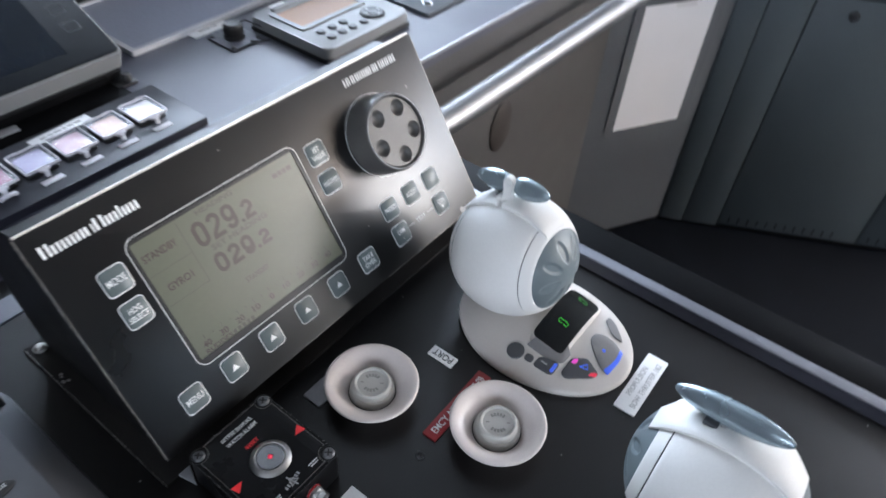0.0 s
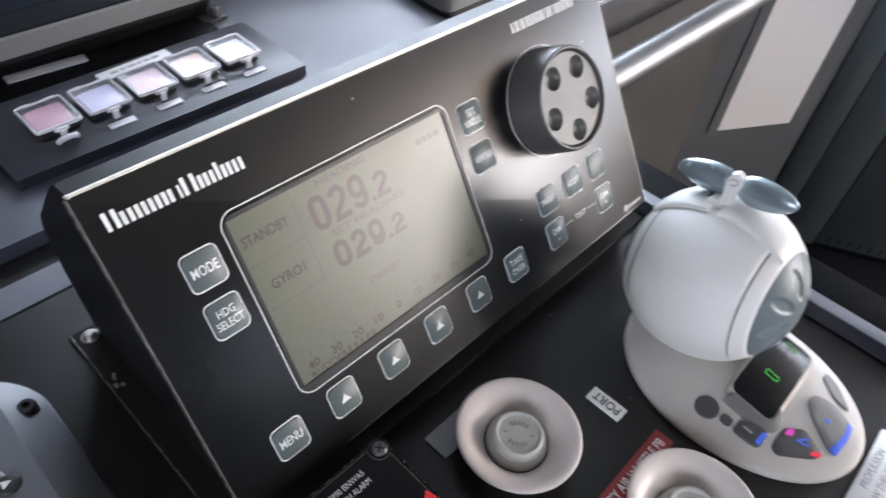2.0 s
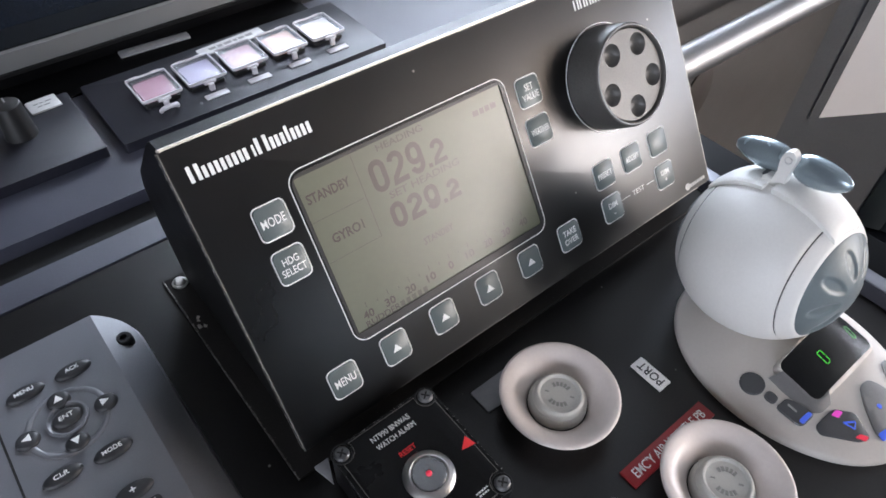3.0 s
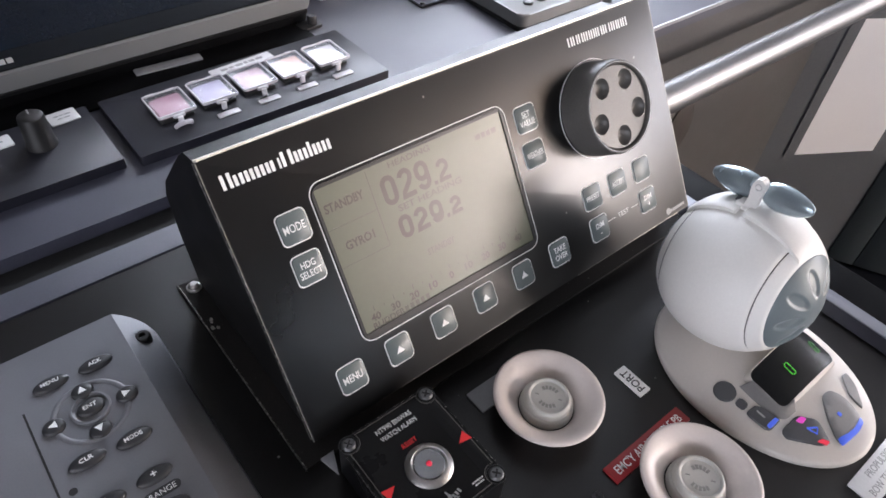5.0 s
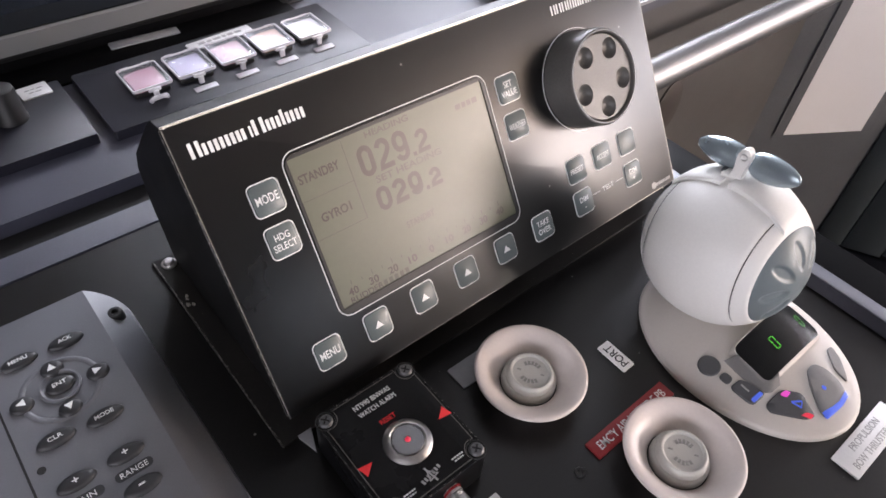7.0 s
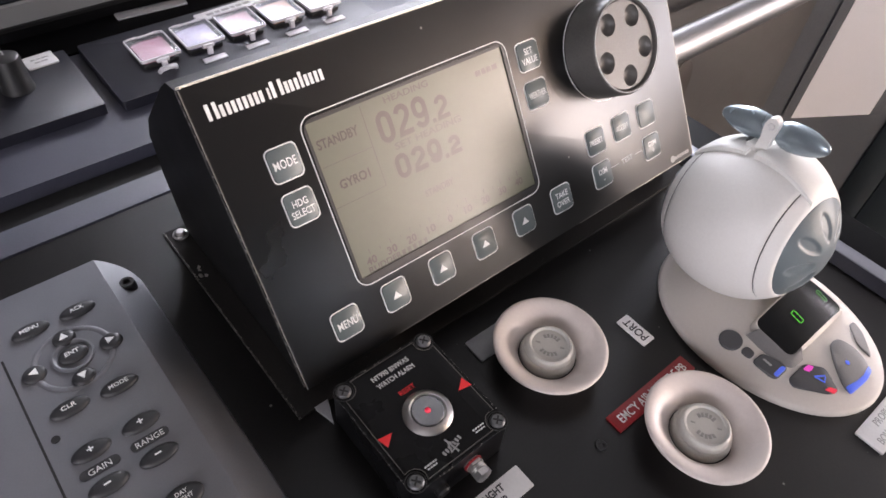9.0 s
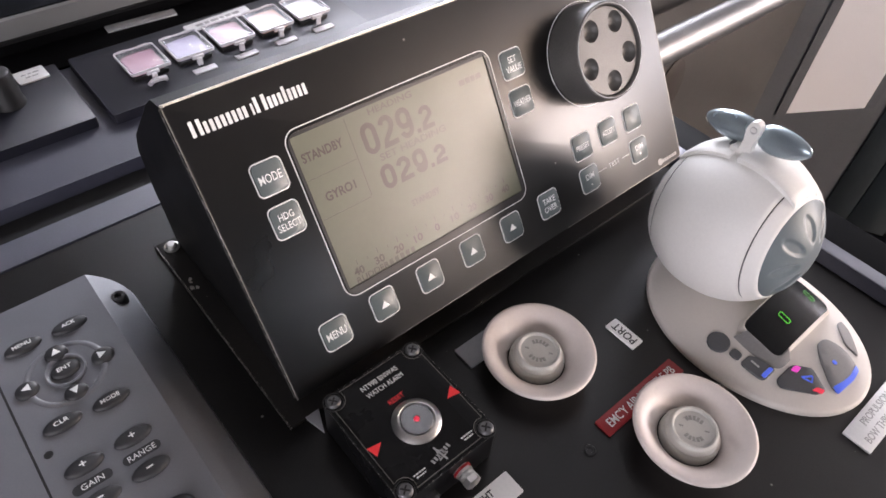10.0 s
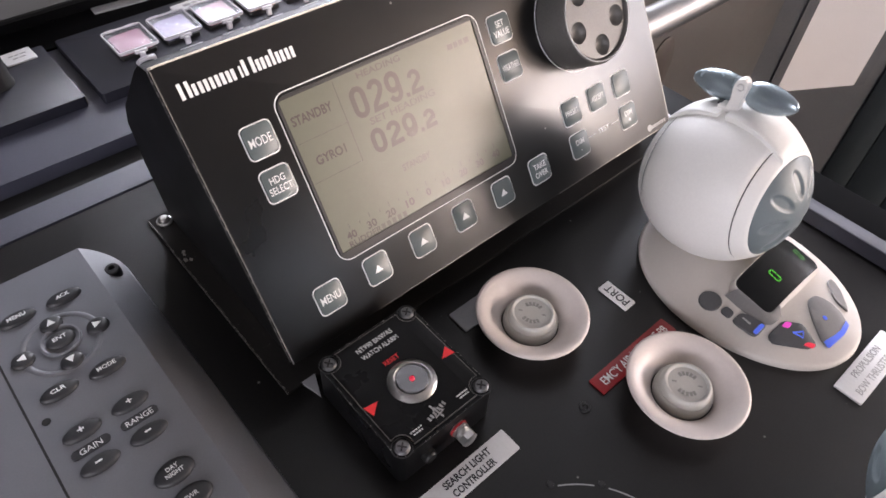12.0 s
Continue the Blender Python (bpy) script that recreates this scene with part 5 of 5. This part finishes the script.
def thruster_lever(x, y, look_of, split=True):
    lev = thing("thruster_lever", look_of, "thruster lever", x, y, group="thruster levers")
    bm = bmesh.new()
    rings = []
    N = 72
    for k, z in ((1.0, 0.0), (1.005, 2.0), (1.0, 4.2), (0.975, None), (0.93, None), (0.85, None), (0.72, None), (0.55, None), (0.35, None), (0.15, None)):
        rings.append([])
        for i in range(N):
            px, py = k * RX * math.cos(2 * math.pi * i / N), k * (BACK if 2 * i < N else FRONT) * math.sin(2 * math.pi * i / N)
            rings[-1].append(bm.verts.new((px, py, dome(px, py) if z is None else z)))
    for p, q in zip(rings, rings[1:]):
        for i in range(N):
            bm.faces.new((p[i], p[(i + 1) % N], q[(i + 1) % N], q[i]))
    bm.faces.new(rings[-1])
    bm.faces.new(rings[0][::-1])
    part("base", bm, BASE_SHELL, lev, "warm white domed oval base", angle=60)
    # head: barrel along y, slate end caps, white saddle over the top
    tilt, swing = (12.5, -3) if split else (0, 0)
    over = pose(HEAD.x + 0.6, HEAD.y + 0.8, HEAD.z + 0.8, -tilt, 0, swing)
    turn = over @ pose(0, 0, 0, 90, 0, 0)   # lathe axis z becomes -y
    head = part("head_barrel", lathe(head_slice(-31.8, 31.8, 26), 72), SHELL, lev, "white rounded lever head", m=turn, angle=60)
    for s, seam, edge in ((-1, 32.6, 39.8), (1, 32.6, 39.6)):
        part("end_collar", lathe([(barrel(seam) - 1.5, s * (seam - 0.4)), (barrel(seam), s * seam)] + head_slice(s * (seam + 0.1), s * edge, 5) + [(barrel(edge) - 1.5, s * (edge + 0.2))], 72), SHELL, lev, "white collar of the head", m=turn, angle=60)
        part("seam", lathe([(barrel(seam - 0.3) - 0.45, s * (seam - 1.0)), (barrel(seam - 0.3) - 0.4, s * (seam + 0.3))], 72, cap=False), SEAM, lev, "dark seam of the head", m=turn)
        part("end_cap", hollowed_cap(s, edge), CAP, lev, "slate grey end cap with finger hollows", m=turn, angle=60)
    # saddle strip over the top
    if split:
        part("saddle", saddle_strip(-39, -4.5, 2.9, 14, over), SHELL, lev, "white saddle strip behind the lever", angle=50)
        part("saddle", saddle_strip(1, 39, 3.9, 20, over), SHELL, lev, "white saddle strip before the lever", angle=50)
    else:
        part("saddle", saddle_strip(-46, 39, 3.1, 28, over), SHELL, lev, "white saddle strip over the head", angle=50)
    part("saddle_slot", moved(box(-3.4, 3.4, -9, 11, 50.5, 52.4, 0.8), HEAD.x, HEAD.y + 12, HEAD.z), KEY_DARK, lev, "dark slot of the lever")
    # lever with its two-bladed grip
    hinge = Vector((9.5, 52, 119))
    if split:
        stem = part("stem", soften(prism([(-6.0, 98), (5.0, 98), (3.6, 103), (3.0, 111), (3.9, 116), (4.1, 119.5), (3.3, 122.6), (1.7, 124.4), (0, 125), (-1.7, 124.4), (-3.3, 122.6), (-4.1, 119.5), (-3.9, 116), (-3.2, 111), (-4.0, 103)], -2.6, 2.4), 1.7, 3), SHELL, lev, "white lever stem", m=Matrix(((0, 0, 1, hinge.x - 2), (1, 0, 0, hinge.y), (0, 1, 0, 0), (0, 0, 0, 1))))
        part("pivot_slot", moved(lathe([(0, 0), (1.5, 0), (2.0, 0.5), (2.4, 0), (2.4, -1), (0, -1)], 16), hinge.x - 4.5, hinge.y, 119.5, 0, -90, 0), STEEL, stem, "small steel pivot")
        part("stem_shoe", moved(soften(box(-5, 5, -7, 9, 100, 104.0), 1.5, 2), hinge.x, hinge.y, 0), SHELL, lev)
    else:
        part("stem", tube([(hinge.x + 2, hinge.y, 99), (hinge.x + 3, hinge.y, 104), (hinge.x + 4.5, hinge.y, 112)], 3.0, 16), KEY_MID, lev, "grey lever stem")
    along = Vector((-0.16, -0.95, 0.27)).normalized()
    thick = along.cross(Vector((0, 0, 1))).normalized()
    rise = thick.cross(along)
    rings_half = ((3.0, 0.0), (3.0, 0.66), (3.8, 0.76), (7, 0.9), (12, 1.0), (17, 0.98), (22, 0.9), (27, 0.76), (31, 0.58), (33.6, 0.41), (35.3, 0.24), (35.9, 0.0))
    whole = ((0, 1.0), (8, 0.99), (14, 0.94), (20, 0.83), (25, 0.69), (29, 0.53), (32, 0.38), (34, 0.22), (34.6, 0.0))
    whole = [(-a, k) for a, k in whole[:0:-1]] + list(whole)
    for s in (-1, 1) if split else (1,):
        blade = bmesh.new()
        rows = []
        for a, k in rings_half if split else whole:
            c = Vector((14, 51.5, 113)) + along * (s * a * (0.96 if s > 0 else 1.06) if split else a)
            if k == 0:
                rows.append([blade.verts.new(c)])
            else:
                rows.append([blade.verts.new(c + thick * (6.2 * k * math.cos(2 * math.pi * i / 28)) + rise * (9.2 * k * math.sin(2 * math.pi * i / 28))) for i in range(28)])
        for p, q in zip(rows, rows[1:]):
            for i in range(28):
                k = (i + 1) % 28
                blade.faces.new((p[0], q[k], q[i]) if len(p) == 1 else (p[i], p[k], q[0]) if len(q) == 1 else (p[i], p[k], q[k], q[i]))
        part("grip_blade", blade, SILVER, lev, "silver-blue pointed grip blade", angle=50)

    # display, an arched black glass that rises towards the head
    XL, XR, YF, YB = -23.5, 44.0, -31.5, -4.0

    def glass(x, y):
        s, t = (x - XL) / (XR - XL), (y - YF) / (YB - YF)
        return dome(x, y) + 1.1 + 3.2 * t + (2.0 + 2.8 * t) * (1 - min(abs(2 * s - 1), 1.0) ** 2.4)

    scr, rows = bmesh.new(), []
    for dy in (0, 0.4, 1.2, 2.6, 4.5, 8, 12, 16, 20, 23, 24.9, 26.3, 27.1, 27.5):
        inset = [r - math.sqrt(max(r * r - max(r - min(dy, 27.5 - dy), 0) ** 2, 0)) for r in (4.5, 6.5)]
        x0, x1 = XL + inset[0], XR - inset[1]
        rows.append([scr.verts.new((x0 + (x1 - x0) * j / 18, YF + dy, glass(x0 + (x1 - x0) * j / 18, YF + dy))) for j in range(19)])
    for p, q in zip(rows, rows[1:]):
        for j in range(18):
            scr.faces.new((p[j], p[j + 1], q[j + 1], q[j]))
    loop = [v.co.copy() for v in rows[0] + [r[-1] for r in rows[1:]] + rows[-1][-2::-1] + [rows[i][0] for i in range(len(rows) - 2, 0, -1)]]

    def skirt(points, grow, closed):
        """A sloping flank from the display's rim down to the domed base."""
        bm = bmesh.new()
        mid = Vector(((XL + XR) / 2, (YF + YB) / 2))
        rims = []
        for c in points:
            out = Vector((c.x, c.y)) - mid
            out = Vector((out.x / 34, out.y / 14)).normalized()
            low = Vector((c.x + out.x * grow, c.y + out.y * grow * 0.8))
            rims.append([bm.verts.new((c.x + out.x * k * grow, c.y + out.y * k * grow * 0.8, z)) for k, z in ((0, c.z + 0.05), (0.12, c.z + 0.1), (0.3, c.z - 0.5), (1, dome(low.x, low.y) - 0.2))])
        for p, q in zip(rims, rims[1:] + (rims[:1] if closed else [])):
            for k in range(3):
                bm.faces.new((p[k], q[k], q[k + 1], p[k + 1]))
        return bm

    part("display_flank", skirt(loop, 3.0, True), BASE_SHELL, lev, "warm white flank under the display", angle=50)
    port_side = [c for c in loop if c.x < XL + 13 and c.y < -8]
    port_side.sort(key=lambda c: math.atan2(c.y + 16, -(c.x - 10)))
    part("display_end", moved(skirt(port_side, 8.5, False), 0, 0, 0.12), KEY_MID, lev, "grey rounded end of the display", angle=50)
    screen = part("display", scr, DISPLAY_GLASS, lev, "glossy black curved display", angle=50)
    for cx, lamp in ((1.5, GREEN_GLOW), (35, GREEN_DIM)):
        digit = joined(*(box(*b, 0, 0.3) for b in ((-2.4, -1.7, -4.2, -0.4), (-2.4, -1.7, 0.4, 4.2), (1.7, 2.4, -4.2, -0.4), (1.7, 2.4, 0.4, 4.2), (-1.5, 1.5, 4.3, 5.0), (-1.5, 1.5, -5.0, -4.3))))
        slope = math.degrees(math.atan2(glass(cx + 2, -18) - glass(cx - 2, -18), 4))
        lean = math.degrees(math.atan2(glass(cx, -13) - glass(cx, -23), 10))
        part("digit", moved(digit, cx, -18, glass(cx, -18) + 0.1, lean, -slope, 0, 0.88), lamp, screen, "lit green figure")
    # keys
    part("round_key", dome_patch([(-40 + 7 * math.cos(2 * math.pi * i / 24), -1 + 7 * math.sin(2 * math.pi * i / 24)) for i in range(24)], -0.5, 0.9), KEY_DARK, lev, "round dark grey key")
    part("small_key", dome_patch(curve_round([(-42.5, -9.5), (-36.5, -9.5), (-36.5, -16.5), (-42.5, -16.5)], 4, 0.4), -0.5, 1.0), KEY_DARK, lev)
    blue = part("blue_key", dome_patch(curve_round([(-43, -18), (-33, -19), (-29, -35), (-42, -34.5)]), -0.5, 1.1), KEY_DARK, lev, "dark key with a lit blue end")
    part("lamp", dome_patch(curve_round([(-40, -31), (-31.6, -31.3), (-30.8, -34), (-40, -34)]), 0.4, 1.5), BLUE_GLOW, blue, "lit blue lamp")
    part("key_mark", dome_patch([(-37.2, -21.5), (-36, -21.5), (-36, -27.5), (-37.2, -27.5)], 1.0, 1.3), GREY_INK, blue)
    tri = part("command_key", dome_patch(curve_round([(-36.2, -40.5), (-34, -38.6), (-19.7, -39), (-11.2, -48.5), (-17.2, -62.2), (-24, -59.4), (-36.8, -44)], 4, 0.22), -0.5, 1.1), KEY_DARK, lev, "dark key with red and magenta lamps")
    part("lamp", dome_patch(curve_round([(-24, -40.6), (-18.9, -40.6), (-16.9, -44), (-22, -44.4)]), 0.4, 1.5), PINK_GLOW, tri, "lit magenta lamp")
    part("lamp", dome_patch(curve_round([(-24.4, -56.2), (-20.2, -57), (-17.4, -61.4), (-21, -61.4)]), 0.4, 1.5), RED_GLOW, tri, "lit red lamp")
    part("key_mark", joined(*[dome_patch(p, 1.0, 1.35) for p in ([(-22.5, -48), (-21.5, -48), (-19.5, -54), (-20.5, -54)], [(-22.5, -48), (-22, -47), (-16, -51), (-16.5, -52)], [(-20.5, -54), (-19.8, -53), (-16, -51), (-16.5, -52)])]), BLUE_GLOW, tri)
    start = part("start_key", dome_patch(curve_round([(6.5, -40.8), (14.8, -42), (18.6, -50), (17.6, -60), (12.6, -67.2), (4, -68.6), (-12.9, -67.4), (-12.0, -61), (-3, -49)], 4, 0.4), -0.5, 1.6), KEY_MID, lev, "grey teardrop key with a lit blue edge")
    part("lamp", dome_patch(curve_round([(14.6, -64.2), (12.8, -67.6), (4, -69.0), (-12.8, -67.8), (-12.3, -63.0), (-5, -64.9), (5, -65.8)], 3, 0.2), 0.5, 1.95), BLUE_GLOW, start, "lit blue edge")
    part("key_mark", dome_patch([(3.4 + 1.6 * math.cos(0.7 * k), -55 + 1.6 * math.sin(0.7 * k)) for k in range(9)], 1.3, 1.75), BLUE_GLOW, start)
    part("side_key", dome_patch(curve_round([(34, -41), (41, -41.5), (37, -50), (22.8, -63.4), (23.4, -52)]), -0.5, 1.1), KEY_MID, lev, "grey side key")
    return lev


thruster_lever(198.7, -130, "white thruster lever with a silver two-bladed grip and lit keys")
thruster_lever(109, -332, "white thruster lever with a one-piece silver grip", False)

# ---- radar keypad ----
pad = thing("radar_keypad", "silver-grey radar keypad with dark oval keys", "keypad", -180, 40)


CREASE = 57.4   # where the keypad's flat top folds into its sloping flank


def pad_outline(grow, n=18):
    right, back, r = 75.4 + grow, 102.6 + grow, 18 + grow
    arc = [(right - r + r * math.sin(math.pi / 2 * i / n), back - r + r * math.cos(math.pi / 2 * i / n)) for i in range(n + 1)]
    return [(CREASE, -220), (-110, -220), (-110, back)] + arc + [(right, -220)]


shell = bmesh.new()
rings = [[shell.verts.new((x, y, (20 - max(x - CREASE, 0) * 0.8) * share - drop)) for x, y in pad_outline(grow)] for grow, share, drop in ((1.4, 0, 0), (1.2, 1, 3.2), (0, 1, 0))]
m = len(rings[0])
for p, q in zip(rings, rings[1:]):
    for i in range(m):
        shell.faces.new((p[i], p[(i + 1) % m], q[(i + 1) % m], q[i]))
shell.faces.new(rings[-1][:4])
shell.faces.new([rings[-1][0]] + rings[-1][3:])
soften(shell, 0.7, 2, 15)
part("top_shell", shell, KEYPAD, pad, "silver-grey moulded shell with a sloping flank", angle=6)
part("seam", box(-7.2, -6.0, -219, 60, 19.6, 20.15), SEAM, pad)
part("screw", moved(lathe([(0, 1.6), (2.0, 1.6), (2.2, 4.2), (3.9, 4.2), (4.6, 3.4), (4.9, 0), (4.9, -4), (0, -4)], 24), 67, 79, 11.6), BLACK, pad, "black socket screw")
part("pilot_hole", moved(lathe([(0, 0.2), (2.2, 0.2), (2.2, 0), (0, 0)], 16), 0, -1.3, 20), SEAM, pad)
part("pad_ring", moved(lathe([(21.4, 0), (20.6, 0.6), (19.6, 0.8), (18.6, 0.5), (18.0, 0)], 48, cap=False), 23.8, 40.5, 20), KEYPAD, pad)
part("pad_dish", moved(lathe([(10.8, 0), (10.8, 1.2), (9.7, 1.4), (8.4, 0.4), (8.4, 0)], 40, cap=False), 24, 42, 20), KEYPAD, pad)


def oval_key(x, y, a, b, text="", th=3.0, tw=None, arrow=None):
    dome_key = lathe([(0, 22.7), (0.4, 22.65), (0.7, 22.4), (0.86, 21.9), (0.95, 21.2), (1.0, 20.2), (1.0, 19.6)], 32, cap=False)
    dome_key.transform(Matrix.Translation((x, y, 0)) @ Matrix.Diagonal((a, b, 1, 1)))
    key = part("key", dome_key, RUBBER, pad, "dark oval rubber key", angle=60)
    if arrow is not None:
        part("arrow", moved(prism([(-2.4, -2), (2.4, -2), (0, 2.4)], 0, 0.12), x, y, 22.62, 0, 0, arrow), WHITE_INK, key)
    elif text:
        part("lettering", moved(words(text, th * 0.82, tw and tw * 0.82, 0.2, 0.012), x, y, 22.55), WHITE_INK, key)


oval_key(36.5, 70.2, 10, 4.9, "ACK", 3.2, 9)
oval_key(11.4, 71, 10, 4.9, "MENU", 3.2, 12)
oval_key(24, 55.6, 6.2, 5.5, arrow=0)
oval_key(4, 41.5, 6.2, 5.5, arrow=90)
oval_key(43.3, 39, 6.2, 5.5, arrow=-90)
oval_key(23.7, 25.2, 6.2, 5.5, arrow=180)
oval_key(24.2, 42.5, 7.8, 5.7, "ENT", 3.2, 9)
oval_key(36, 9.6, 10, 5.0, "MODE", 3.2, 12)
oval_key(11.5, 11.4, 10, 5.0, "CLR", 3.2, 9)
for x, name in ((36, "RANGE"), (11.4, "GAIN")):
    oval_key(x, -17.6, 9.8, 5.0, "+", 4)
    oval_key(x, -39.2, 9.8, 5.0, "-", 1.2, 4)
    plate = part("name_plate", prism(rounded(x - 9.6, x + 9.6, -31.2, -25.6, 2.7), 19.8, 20.4), RUBBER, pad, "dark printed oval")
    part("lettering", moved(words(name, 3.2, 14 if name == "RANGE" else 11, 0.12), x, -28.4, 20.4), WHITE_INK, plate)
oval_key(36, -65.8, 10, 6.6, "DAY\nNIGHT", 3.0, 11)
oval_key(36.8, -82.4, 10, 6.6, "PWR", 3.0, 8)
